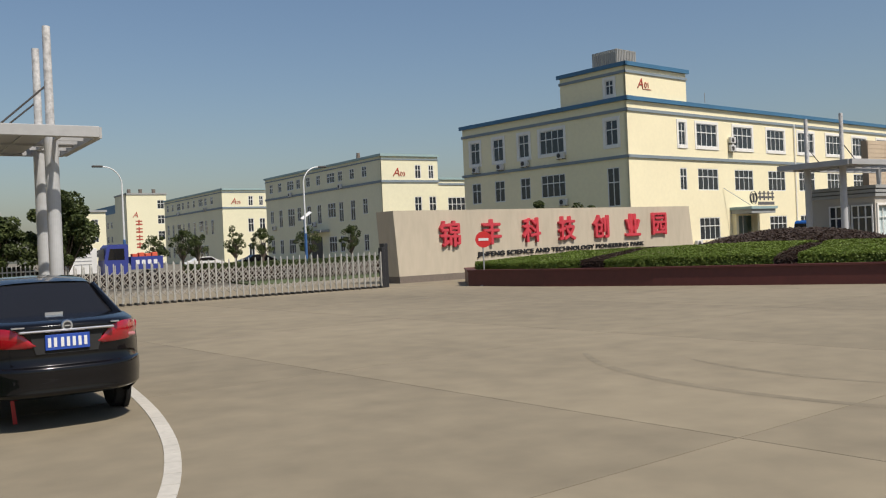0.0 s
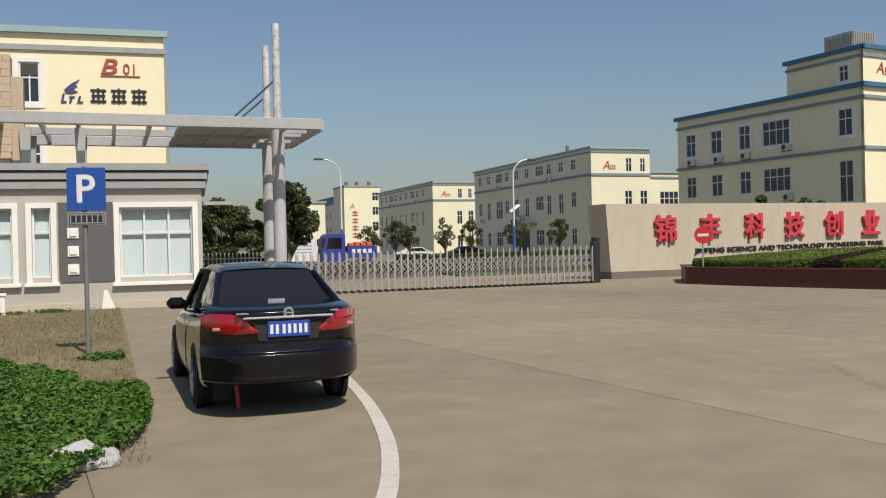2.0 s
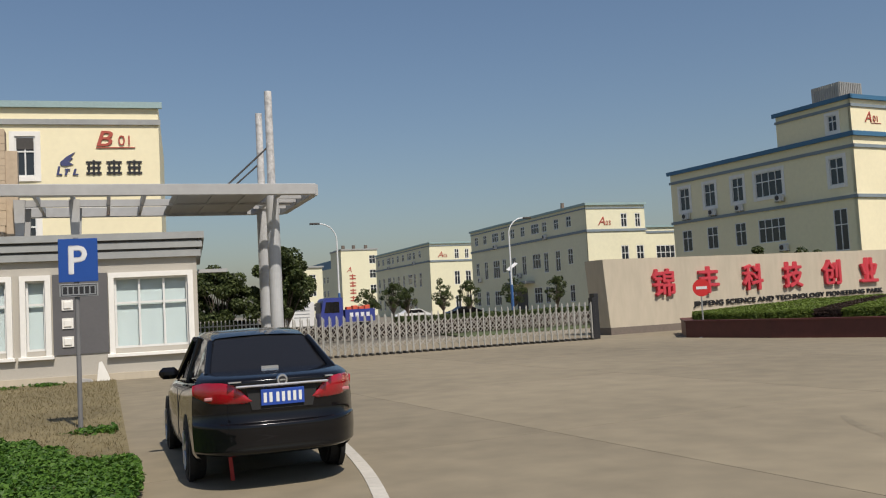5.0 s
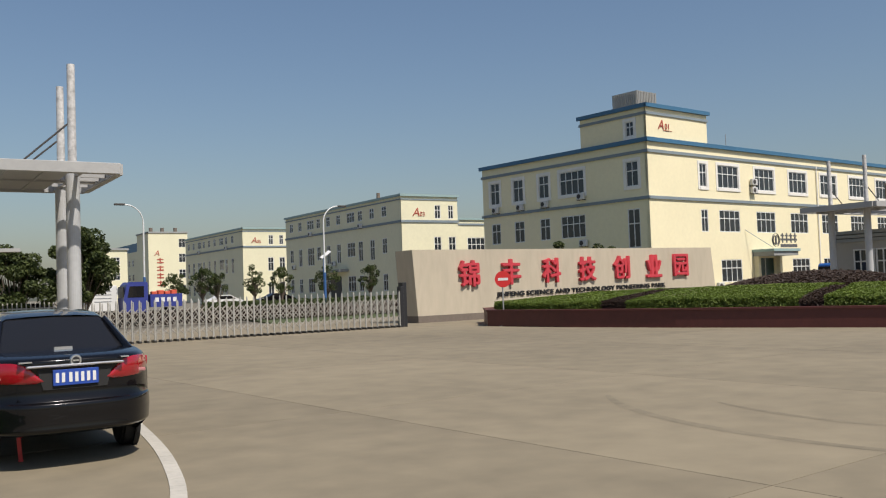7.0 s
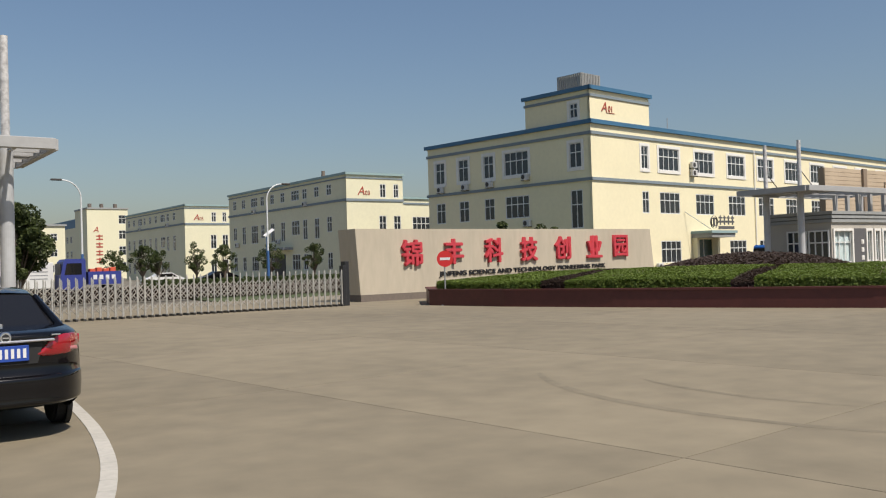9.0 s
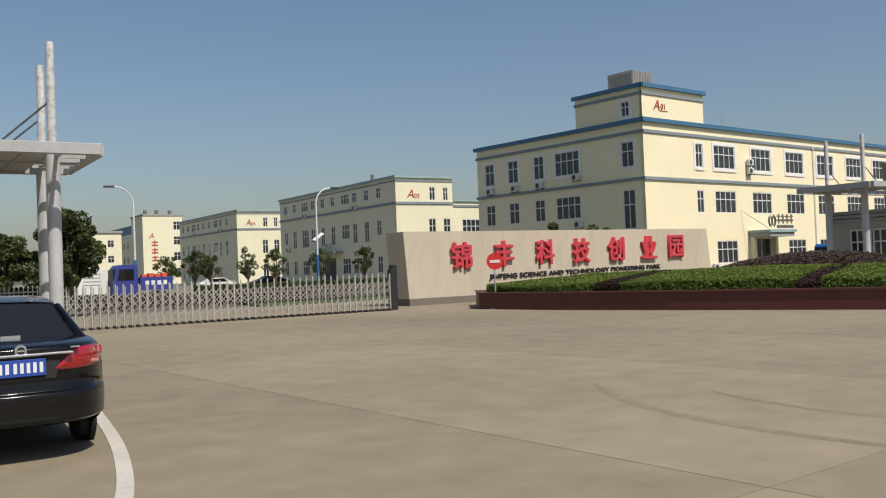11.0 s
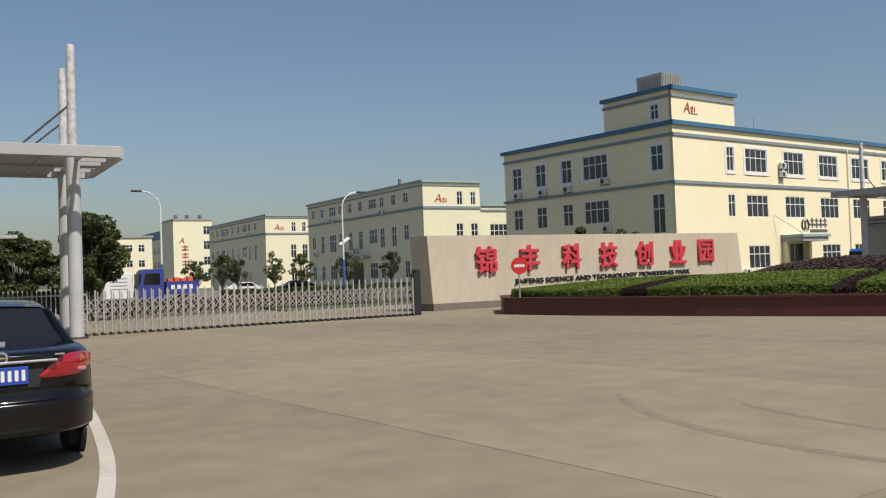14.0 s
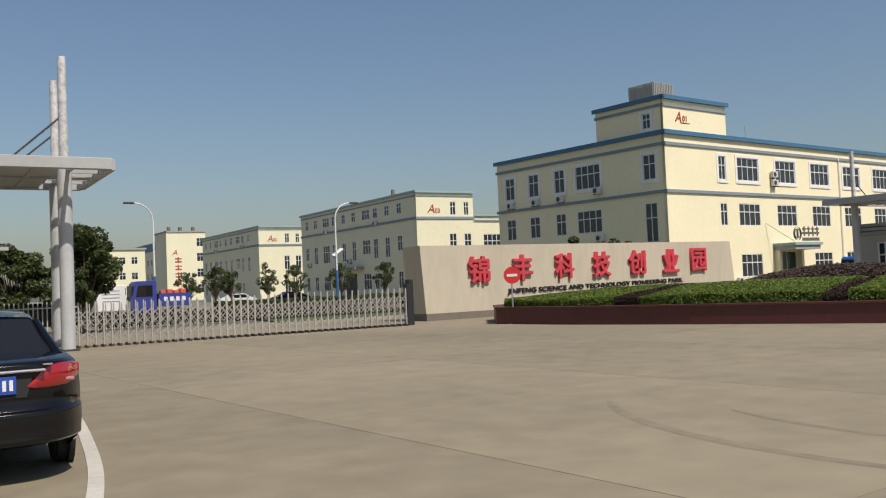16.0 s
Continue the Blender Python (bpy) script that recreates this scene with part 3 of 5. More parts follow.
def office_b01():
    """The building behind the guardhouse, with a logo of plain shapes and bars where the firm's name stands."""
    x, y, turn = 3.05, 52.9, -4.3
    a = radians(turn)
    L, H, D = 44.0, 14.15, 18.0
    x0, y0 = x - L * math.cos(a), y - L * math.sin(a)
    b = thing("office_building", x0, y0, 0, "three-storey cream office building with pale teal coping", "building")
    m = pose(x0, y0, 0, 0, 0, turn)
    def U(u):
        return L + u
    ws = [(U(-7.6), U(-6.55), 9.95, 12.2, 2), (U(-7.6), U(-6.55), 5.6, 8.1, 2)]
    for u in (-24.2, -31.4, -38.4):
        ws += [(U(u), U(u + 2.4), 1.2, 3.6, 3), (U(u), U(u + 2.4), 5.8, 8.2, 3), (U(u), U(u + 2.4), 10.0, 12.2, 3)]
    ws += [(U(-13.9), U(-11.2), 6.2, 8.5, 4), (U(-17.5), U(-15.0), 6.2, 8.5, 4)]
    part("front_wall", facade(L, H, [w[:4] for w in ws], thick=0.3), CREAM, b, m=m)
    for w in ws:
        window(b, m, *w, surround=True)
    part("rear_wall", box(0, L, D - 0.3, D, 0, H - 0.02), CREAM, b, m=m)
    part("side_wall", box(0, 0.3, 0.3, D - 0.3, 0, H - 0.01), CREAM, b, m=m)
    part("side_wall", box(L - 0.3, L, 0.3, D - 0.3, 0, H - 0.01), CREAM, b, m=m)
    part("roof", box(0.3, L - 0.3, 0.3, D - 0.3, H - 0.5, H - 0.3), ROOF, b, m=m)
    band(b, m, L, H - 0.35, H, 0.22, COPING_B, "coping", 0.22)
    band(b, m, L, 12.85, 13.15, 0.12, CORNICE, over=0.12)
    band(b, m, L, 8.9, 9.2, 0.1, CORNICE, over=0.1)
    part("blind", box(0.09, 0.96, 0.012, 0.07, 1.52, 2.16), STEEL_DARK, b, m=m @ Matrix.Translation((U(-7.6), 0, 9.95)))
    lettering("building_number", "B", 0.84, 0.06, LETTER_RED, m @ Matrix.Translation((U(-3.35), -0.01, 11.64)), b, shear=0.25, width=0.85, swell=0.02)
    lettering("building_number", "01", 0.56, 0.06, LETTER_RED, m @ Matrix.Translation((U(-2.2), -0.01, 11.68)), b)
    part("underline", box(U(-3.4), U(-1.3), -0.06, -0.01, 11.52, 11.57), LETTER_RED, b, m=m)
    # emblem: a swoosh over a short word bar, then three square marks
    sw = [(-5.3, 10.72), (-4.95, 11.05), (-4.5, 11.3), (-4.75, 11.0), (-4.62, 10.95), (-4.85, 10.75), (-4.6, 10.6), (-5.0, 10.5), (-5.25, 10.55)]
    part("emblem", prism([(U(u), z) for u, z in sw], -0.06, -0.01), NAVY, b, m=m)
    for k in range(3):
        u = U(-5.5 + 0.42 * k)
        part("sign_bar", prism([(u, 10.0), (u + 0.12, 10.0), (u + 0.22, 10.36 if k else 10.5), (u + 0.1, 10.36 if k else 10.5)], -0.06, -0.01), NAVY, b, m=m)
        part("sign_bar", box(u + 0.02, u + 0.3, -0.065, -0.01, 10.0 if k != 1 else 10.28, 10.08 if k != 1 else 10.36), NAVY, b, m=m)
    bars = ((0, 0.82, 0.64, 0.75), (0.05, 0.77, 0.34, 0.45), (0, 0.82, 0.03, 0.14), (0.1, 0.21, 0.0, 0.75), (0.35, 0.47, -0.02, 0.82), (0.61, 0.72, 0.0, 0.75))
    for i in range(3):
        u = U(-3.95 + i * 1.08)
        for k, (a0, a1, c0, c1) in enumerate(bars):
            part("sign_bar", box(u + a0, u + a1, -0.06 - 0.002 * k, -0.01, 10.02 + c0, 10.02 + c1), BLACK, b, m=m)


office_b01()


# ---- gate court: guardhouses, canopies, screen walls ----
def guardhouse(x0, y0, turn, flip, label):
    """A low guardhouse 10.6 m long with a stepped grey cornice. flip: its big window lies at its x0 end."""
    L, D, H = 10.3, 4.4, 4.2
    b = thing("guardhouse", x0, y0, 0, label, "guardhouse", "guardhouses at the gate")
    def span(a, c):
        return (L - c, L - a) if flip else (a, c)
    spec = [(0.12, 0.70, 0.95, 2.93, 1, 0.66), (3.65, 4.14, 0.95, 2.93, 1, 0.66), (4.62, 5.13, 0.95, 2.93, 1, 0.66), (5.63, 6.14, 0.95, 2.93, 1, 0.66), (7.98, 10.03, 0.90, 2.93, 3, 0.64)]
    holes = [(*span(a, c), z0, z1) for a, c, z0, z1, _, _ in spec]
    m = pose(x0, y0, 0, 0, 0, turn)
    part("front_wall", facade(L, 3.48, holes, thick=0.24), STUCCO, b, m=m)
    for (a, c, z0, z1), (_, _, _, _, cols, tr) in zip(holes, spec):
        w, h = c - a, z1 - z0
        win = part("window", box(0, w, 0.10, 0.108, 0, h), CLEAR, b, m=m @ Matrix.Translation((a, 0, z0)))
        win.visible_shadow = False
        bm = bmesh.new()
        f = 0.06
        for x in (f / 2, w - f / 2):
            box(x - f / 2, x + f / 2, 0.04, 0.098, 0, h, bm=bm)
        for z in (f / 2, h - f / 2, h * tr):
            box(f, w - f, 0.045, 0.097, z - f / 2, z + f / 2, bm=bm)
        for i in range(1, cols):
            box(w * i / cols - f / 2, w * i / cols + f / 2, 0.05, 0.096, f, h - f, bm=bm)
        part("window_frame", bm, FRAME, win)
        part("blind", box(0, w, 0.16, 0.18, 0, h), BLIND, win, "pale blue window blind")
        k = 0.15
        bm = box(-k, 0, -0.09, 0.03, -k, h + k)
        box(w, w + k, -0.09, 0.03, -k, h + k, bm=bm)
        box(0, w, -0.09, 0.03, h, h + k, bm=bm)
        part("surround", bm, TRIM, win, "white painted window surround")
        part("sill", box(-k - 0.06, w + k + 0.06, -0.14, 0.03, -k - 0.1, -k + 0.001, 0.01), TRIM, win)
    for a, c in (span(0.88, 3.46), span(6.33, 7.80)):
        part("panel", box(a, c, -0.03, 0.0, 0.80, 3.09), PANEL, b, "dark grey painted wall panel", m=m)
    for cx, n in ((3.07, 4), (6.72, 3)):
        for i in range(n):
            z = (2.63 if n == 4 else 2.06) - 0.52 * i
            s0, s1 = span(cx - 0.15, cx + 0.15)
            bm = box(s0, s1, -0.06, -0.03, z, z + 0.3)
            part("square_block", bm, TRIM, b, "white square relief block", m=m)
            part("square_block_face", box(s0 + 0.05, s1 - 0.05, -0.09, -0.06, z + 0.05, z + 0.25, 0.015), TRIM, b, m=m)
    # set-back courses take a darker grey that paints in the shade between the strips
    for zi, zj, p in ((3.48, 3.68, 0.13), (3.68, 3.745, 0.04), (3.745, 3.935, 0.18), (3.935, 4.0, 0.08), (4.0, 4.2, 0.24)):
        part("cornice", box(-p, L + p, -p, D + p, zi, zj - 0.001), CORNICE if p > 0.1 else SHADE_POST_GREY, b, "stepped grey cornice", m=m)
    part("rear_wall", box(0, L, D - 0.24, D, 0, 3.479), STUCCO, b, m=m)
    for a, c in ((0.0, 0.24), (L - 0.24, L)):
        part("side_wall", box(a, c, 0.241, D - 0.241, 0, 3.478), STUCCO, b, m=m)
    part("plinth", box(-0.08, L + 0.08, -0.10, 0, -0.02, 0.2), WALLSTONE, b, "worn beige plinth", m=m)
    part("floor", box(0.24, L - 0.24, 0.24, D - 0.24, 0, 0.05), YARD, b, m=m)
    return b, m


gh, gm = guardhouse(-7.77, 27.8, -5.0, False, "low grey guardhouse with white windows and stepped cornice")
part("wall_lamp_arm", box(10.32, 11.2, 0.4, 0.8, 3.0, 3.1), CANOPY, gh, "small grey eave plate", m=gm)
gh2, gm2 = guardhouse(53.3, 30.6, 0.0, True, "low grey guardhouse with tall glazed end on the plaza's far side")

for k in range(2):
    window(gh2, pose(53.3 - 0.145, 34.2, 0, 0, 0, -90), 0.5 + k * 1.55, 1.95 + k * 1.55, 0.35, 3.0, 3, False, transom=0.7)


def canopy(x_end, sgn, y0, y1, length, cols, label):
    """A slatted steel canopy carried by two tall masts near its free end and by posts on the guardhouse roof. sgn: the way it runs from its free end."""
    z0, z1 = 5.36, 5.70
    c = thing("gate_canopy", x_end, (y0 + y1) / 2, 0, label, "canopy", "gate canopies")
    xa, xb = sorted((x_end, x_end + sgn * length))
    part("front_beam", box(xa, xb, y0, y0 + 0.22, z0, z1, 0.015), CANOPY, c)
    part("rear_beam", box(xa, xb, y1 - 0.22, y1, z0, z1, 0.015), CANOPY, c)
    part("end_beam", box(x_end - 0.11, x_end + 0.11, y0 + 0.222, y1 - 0.222, z0 + 0.002, z1 - 0.002), CANOPY, c)
    part("middle_beam", box(xa + 0.2, xb - 0.2, (y0 + y1) / 2 - 0.1, (y0 + y1) / 2 + 0.1, z0 + 0.03, z1 - 0.1), CANOPY, c)
    slat = mesh_of("slat", box(-0.05, 0.05, y0 + 0.222, y1 - 0.222, z0 + 0.06, z1 - 0.06), CANOPY)
    n = int(length / 0.98)
    for i in range(1, n + 1):
        part("slat", slat, None, c, m=Matrix.Translation((x_end + sgn * i * length / (n + 0.2), 0, 0)))
    for k in range(5):
        yy = y0 + 0.75 + k * (y1 - y0 - 1.2) / 5
        part("end_slat", box(*sorted((x_end + sgn * 0.12, x_end + sgn * 1.3)), yy, yy + 0.09, z0 + 0.08, z1 - 0.08), CANOPY, c)
    part("ceiling_plate", box(*sorted((x_end + sgn * 1.35, x_end + sgn * 4.3)), y0 + 0.25, y1 - 0.25, z0 + 0.1, z0 + 0.16), CANOPY, c)
    for i, (px, py, top) in enumerate(cols):
        col = part("column", rod((px, py, 0), (px, py, z1 + 0.05), 0.21, 0.21, 24), COLUMN, c, "round grey steel column", smooth=False)
        part("mast", rod((px, py, z1 + 0.05), (px, py, top), 0.135, 0.12, 20), PEEL, col, "peeling white painted mast")
        part("base_plate", rod((px, py, 0), (px, py, 0.06), 0.33, seg=20), STEEL_DARK, col)
    for px, py, top in cols:
        part("stay_cable", rod((px, py, top - 1.8), (px + sgn * 1.75, py, z1 - 0.1), 0.03, seg=6), STEEL_DARK, c)
    for dx in (0.62, 0.75, 0.90):
        xx = x_end + sgn * dx * length
        for yy in (y0 + 1.0, y1 - 2.6):
            part("roof_post", prism([(xx - 0.11, 4.2), (xx + 0.11, 4.2), (xx + 0.16, z0 + 0.01), (xx - 0.16, z0 + 0.01)], yy - 0.1, yy + 0.1), CANOPY, c)
    return c


canopy(6.28, -1, 27.3, 33.1, 11.5, [(5.17, 28.95, 9.02), (5.34, 32.0, 8.95)], "grey slatted steel gate canopy with two tall round masts")
canopy(49.6, 1, 29.7, 34.9, 11.5, [(51.6, 31.6, 8.75), (51.95, 34.3, 8.75)], "grey slatted gate canopy with two tall masts, far side")


def screen_wall(x0, x1, lean, y, height, window_x, label):
    """A free-standing screen of tan stone blocks with a leaning edge and a stepped opening."""
    b = thing("stone_screen_wall", x0, y, 0, label, "stone wall", "stone screen walls")
    t = 0.5
    # core: the outline in x and z, with a rectangular opening left out
    wx0, wx1, wz0, wz1 = window_x
    core = [((x0 + lean, 0), (x0, height), (wx0, height), (wx0, 0)), ((wx1, 0), (wx1, height), (x1, height - 0.05), (x1, 0)), ((wx0, wz1), (wx0, height), (wx1, height), (wx1, wz1)), ((wx0, 0), (wx0, wz0), (wx1, wz0), (wx1, 0))]
    for pts in core:
        part("wall_core", prism(list(pts), y + 0.03, y + t), STONE_JOINT, b)
    part("opening_edge", box(wx0 - 0.62, wx1, y - 0.07, y + 0.02, wz1 + 0.42, wz1 + 0.55), STONE_DARK, b)
    part("opening_edge", box(wx0 - 0.75, wx0 - 0.622, y - 0.07, y + 0.02, wz0, wz1 + 0.55), STONE_DARK, b)
    part("opening_edge", box(wx0 - 0.06, wx0, y - 0.03, y + t + 0.02, wz0, wz1), STONE_DARK, b)
    part("opening_edge", box(wx0, wx1, y - 0.03, y + t + 0.02, wz1, wz1 + 0.06), STONE_DARK, b)
    return b


STONE_CACHE = {}


def stone_blocks(b, x0, x1, lean, y, height, window_x):
    """Courses of stone blocks on the face of a screen wall."""
    wx0, wx1, wz0, wz1 = window_x
    rows = int(height / 0.215)
    hgt = height / rows
    rng = random.Random(3)
    for r in range(rows):
        z = r * hgt
        left = x0 + lean * (1 - (z + hgt) / height)
        u = left - rng.uniform(0, 0.4)
        while u < x1:
            w = rng.choice((0.46, 0.52, 0.6))
            a, c = max(u, left), min(u + w, x1)
            u += w
            if wz0 - 0.05 < z + hgt / 2 < wz1 and a < wx1 and c > wx0:
                if a < wx0 - 0.1:
                    c = wx0
                elif c > wx1 + 0.1:
                    a = wx1
                else:
                    continue
            if c - a < 0.08 or z + hgt < 3.4 and a > -7.9 and x0 < 0:
                continue
            key = round(c - a, 2)
            if key not in STONE_CACHE:
                STONE_CACHE[key] = mesh_of("stone_block", box(0.004, key - 0.004, 0.0, 0.03, 0.004, hgt - 0.004, 0.004), STONE)
            part("stone_block", STONE_CACHE[key], None, b, m=Matrix.Translation((a, y + rng.uniform(-0.006, 0.006), z)))


SCREEN = (-10.1, -2.7, 1.25, 28.35, 7.5, (-5.2, -3.6, 4.2, 5.75))
sw1 = screen_wall(*SCREEN, "tall tan stone screen wall with a leaning edge behind the guardhouse")
part("side_pier", box(-2.7, -2.38, 28.4, 28.85, 0, 6.85), STONE, sw1)
sw2 = screen_wall(61.0, 90.0, 0.3, 35.6, 7.8, (70.0, 74.0, 5.0, 6.4), "tall tan stone screen wall beyond the far guardhouse")
for k in range(26):
    part("stone_course", box(61.05, 69.9, 35.585, 35.63, 0.01 + k * 0.3, 0.29 + k * 0.3), STONE, sw2)
part("stone_pier", box(66.0, 66.5, 35.4, 35.58, 0, 7.85), STONE_DARK, sw2)


# ---- sign wall ----
def sign_wall():
    xa, ya, xb, yb = 19.65, 32.65, 39.8, 33.7
    turn = math.degrees(math.atan2(yb - ya, xb - xa))
    L = math.hypot(xb - xa, yb - ya)
    m = pose(xa, ya, 0, 0, 0, turn)
    b = thing("sign_wall", xa, ya, 0, "long beige stone entrance wall with red characters", "sign wall")
    H = 3.2
    part("wall_body", prism([(0.2, 0.3), (0.0, H), (L, H + 0.02), (L + 0.35, 0.3)], 0.0, 1.4), WALLSTONE, b, m=m)
    part("wall_base", prism([(0.2, -0.02), (0.2, 0.3), (L + 0.35, 0.3), (L + 0.35, -0.02)], -0.03, 1.43), WALLBASE, b, "stained dark base of the wall", m=m)
    text = "锦丰科技创业园"
    places = (2.45, 4.9, 7.45, 9.85, 12.3, 14.75, 16.9)
    for ch, u in zip(text, places):
        w = 1.1
        lettering("red_character", ch, 1.15, 0.16, RED, m @ Matrix.Translation((u, -0.005, 1.5 + 0.012 * u)), b, width=w, label="raised red character", swell=0.03)
    lettering("english_name", "JINFENG SCIENCE AND TECHNOLOGY PIONEERING PARK", 0.27, 0.06, BLACK, m @ Matrix.Translation((4.6, -0.005, 0.93)) @ pose(0, 0, 0, 0, -0.7, 0), b, width=11.6, swell=0.01, label="black raised letters")
    g = thing("gate_stop_post", 18.2, 30.2, 0, "black steel stop post at the end of the sliding gate", "gate post")
    part("post", box(17.62, 17.76, 30.2, 30.5, 0, 1.62, 0.01), BLACK, g)
    part("motor_box", box(17.77, 17.96, 30.3, 30.65, 0, 1.78, 0.01), BLACK, g)


sign_wall()


# ---- folding gate ----
def folding_gate():
    x0, x1, y = 5.4, 17.5, 30.1
    g = thing("folding_gate", x0, y, 0, "long silver steel folding gate closing the park entrance", "gate")
    n = 48
    step = (x1 - x0) / n
    post = bmesh.new()
    rod((0, 0, 0.08), (0, 0, 1.40), 0.027, 0.027, 8, post)
    rod((0, 0, 1.40), (0, 0, 1.46), 0.027, 0.012, 8, post)
    post = mesh_of("post", post, STEEL)
    rear = bmesh.new()
    rod((0, 0, 0.1), (0, 0, 1.34), 0.02, 0.02, 8, rear)
    rod((0, 0, 1.34), (0, 0, 1.40), 0.02, 0.008, 8, rear)
    rear = mesh_of("rear_post", rear, STEEL)
    foot = mesh_of("foot", box(-0.04, 0.04, -0.08, 0.38, 0.0, 0.08, 0.01), STEEL_DARK)
    def brace(za, zb, ya):
        return mesh_of("brace", rod((0, ya, za), (step, ya, zb), 0.017, 0.017, 6), STEEL_BRACE)
    braces = [brace(0.24, 0.5, 0.03), brace(0.5, 0.24, 0.05), brace(0.66, 0.92, 0.03), brace(0.92, 0.66, 0.05), brace(0.92, 1.18, 0.03), brace(1.18, 0.92, 0.05), brace(0.6, 0.98, 0.32), brace(0.98, 0.6, 0.34)]
    for i in range(n + 1):
        t = Matrix.Translation((x0 + i * step, y, 0))
        part("post", post, None, g, m=t)
        part("foot", foot, None, g, m=t)
        part("rear_post", rear, None, g, m=t @ Matrix.Translation((step * 0.5, 0.3, 0)))
        if i < n:
            for k in braces:
                part("brace", k, None, g, m=t)
    # the fixed fence that carries on behind the guardhouse
    f = thing("metal_fence", 0, 36, 0, "grey metal palisade fence behind the guardhouse", "fence")
    bar = mesh_of("paling", box(-0.02, 0.02, 0, 0.02, 0.0, 1.5), STEEL)
    for i in range(60):
        part("paling", bar, None, f, m=Matrix.Translation((-3.0 + i * 0.16, 36.0, 0)))
    for z in (0.3, 1.25):
        part("rail", box(-3.0, 6.6, 36.02, 36.05, z, z + 0.05), STEEL, f)


folding_gate()


# ---- planted island with the red planter wall ----
ISLAND = [(19.5, 26.9), (20.15, 23.2), (21.4, 19.2), (22.8, 15.6), (24.25, 12.0), (27.0, 6.0), (33.0, -3.0), (48.0, -4.0), (56.0, 10.0), (54.0, 24.0), (44.0, 29.5), (30.0, 30.5), (21.5, 30.0)]


def inset(poly, d):
    """The polygon moved inwards by d, round its middle."""
    out = []
    n = len(poly)
    for i in range(n):
        p, a, c = Vector(poly[i]), Vector(poly[i - 1]), Vector(poly[(i + 1) % n])
        e0, e1 = (p - a).normalized(), (c - p).normalized()
        nrm = (Vector((-e0.y, e0.x)) + Vector((-e1.y, e1.x))).normalized()
        k = max(0.5, nrm.dot(Vector((-e0.y, e0.x))))
        out.append(tuple(p + nrm * d / k))
    return out


def island():
    b = thing("planter_wall", 19.5, 26.9, 0, "low dark red tiled planter wall round the planted island", "planter")
    inner = inset(ISLAND, 0.3)
    n = len(ISLAND)
    for i in range(n):
        j = (i + 1) % n
        quad = [ISLAND[i], ISLAND[j], inner[j], inner[i]]
        part("wall_stretch", slab(quad, -0.02, 0.55), PLANTER, b)
        lip = [inset(ISLAND, -0.04)[i], inset(ISLAND, -0.04)[j], inset(ISLAND, 0.34)[j], inset(ISLAND, 0.34)[i]]
        part("coping", slab(lip, 0.551, 0.61), PLANTER, b, "dark red coping stones")
    single("island_soil", slab(inner, 0.0, 0.45), SOIL, "dark soil bed inside the planter", "soil", "structure")
    # hedge: a clipped belt along the near edge, with green and dark red stretches
    outer, back = inset(ISLAND, 0.45), inset(ISLAND, 6.5)
    def belt(i, s0, s1, material, label, count, top):
        j = (i + 1) % n
        p0, p1 = Vector(outer[i]), Vector(outer[j])
        q0, q1 = Vector(back[i]), Vector(back[j])
        count = int(count * 2.6)
        u, w = RNG.uniform(s0, s1, count), RNG.uniform(0, 1, count) ** 1.7
        side = RNG.uniform(0, 1, count) < 0.35
        w = np.where(side, RNG.uniform(0, 0.03, count), w)
        a = np.outer(1 - u, p0) + np.outer(u, p1)
        c = np.outer(1 - u, q0) + np.outer(u, q1)
        xy = a + (c - a) * w[:, None]
        wob = np.array([noise.noise((x * 0.9, y * 0.9, 0.3)) for x, y in xy])
        ztop = top - 0.10 + 0.30 * np.minimum(w * 1.6, 1) + 0.05 * wob - 0.2 * np.exp(-w * 60) * RNG.uniform(0, 1, count)
        z = np.where(side, RNG.uniform(0.5, top - 0.1, count) + 0.05 * wob, ztop - np.abs(RNG.normal(0, 0.03, count)))
        outn = (a - c) / np.linalg.norm(a - c, axis=1)[:, None]
        nrm = np.zeros((count, 3))
        nrm[:, 2] = np.where(side, 0.25, 1.0)
        nrm[:, :2] = np.where(side[:, None], outn, 0)
        xy = xy + outn * np.where(side, 0.06 - np.abs(RNG.normal(0, 0.14, count)), 0)[:, None]
        pts = np.column_stack([xy, z])
        me = leaves(pts, nrm, 0.05, RNG, 0.22)
        me.materials.append(material)
        h = single("hedge", me, None, label, "hedge", "stuff", group="clipped island hedge")
        core = [p0.lerp(p1, s0), p0.lerp(p1, s1), q0.lerp(q1, s1), q0.lerp(q1, s0)]
        k = inset([tuple(v) for v in core], 0.12)
        part("hedge_core", slab(k, 0.45, top - 0.2), SOIL, h)
    green, red = "clipped green hedge filling the red planter", "dark red clipped hedge stretch in the planter"
    belt(12, 0.0, 1.0, LEAF_HEDGE, green, 3000, 0.95)
    belt(0, 0.0, 1.0, LEAF_HEDGE, green, 9000, 0.95)
    belt(1, 0.0, 0.3, LEAF_HEDGE, green, 4000, 0.97)
    belt(1, 0.3, 0.52, LEAF_DARKRED, red, 3500, 0.99)
    belt(1, 0.52, 1.0, LEAF_HEDGE, green, 6500, 1.0)
    belt(2, 0.0, 0.96, LEAF_HEDGE, green, 11000, 1.02)
    belt(2, 0.96, 1.0, LEAF_DARKRED, red, 900, 0.92)
    belt(3, 0.0, 0.14, LEAF_DARKRED, red, 2000, 0.92)
    belt(3, 0.14, 1.0, LEAF_HEDGE, green, 9500, 1.0)
    belt(4, 0.0, 1.0, LEAF_HEDGE, green, 8000, 1.0)
    belt(5, 0.0, 1.0, LEAF_HEDGE, green, 5000, 1.0)
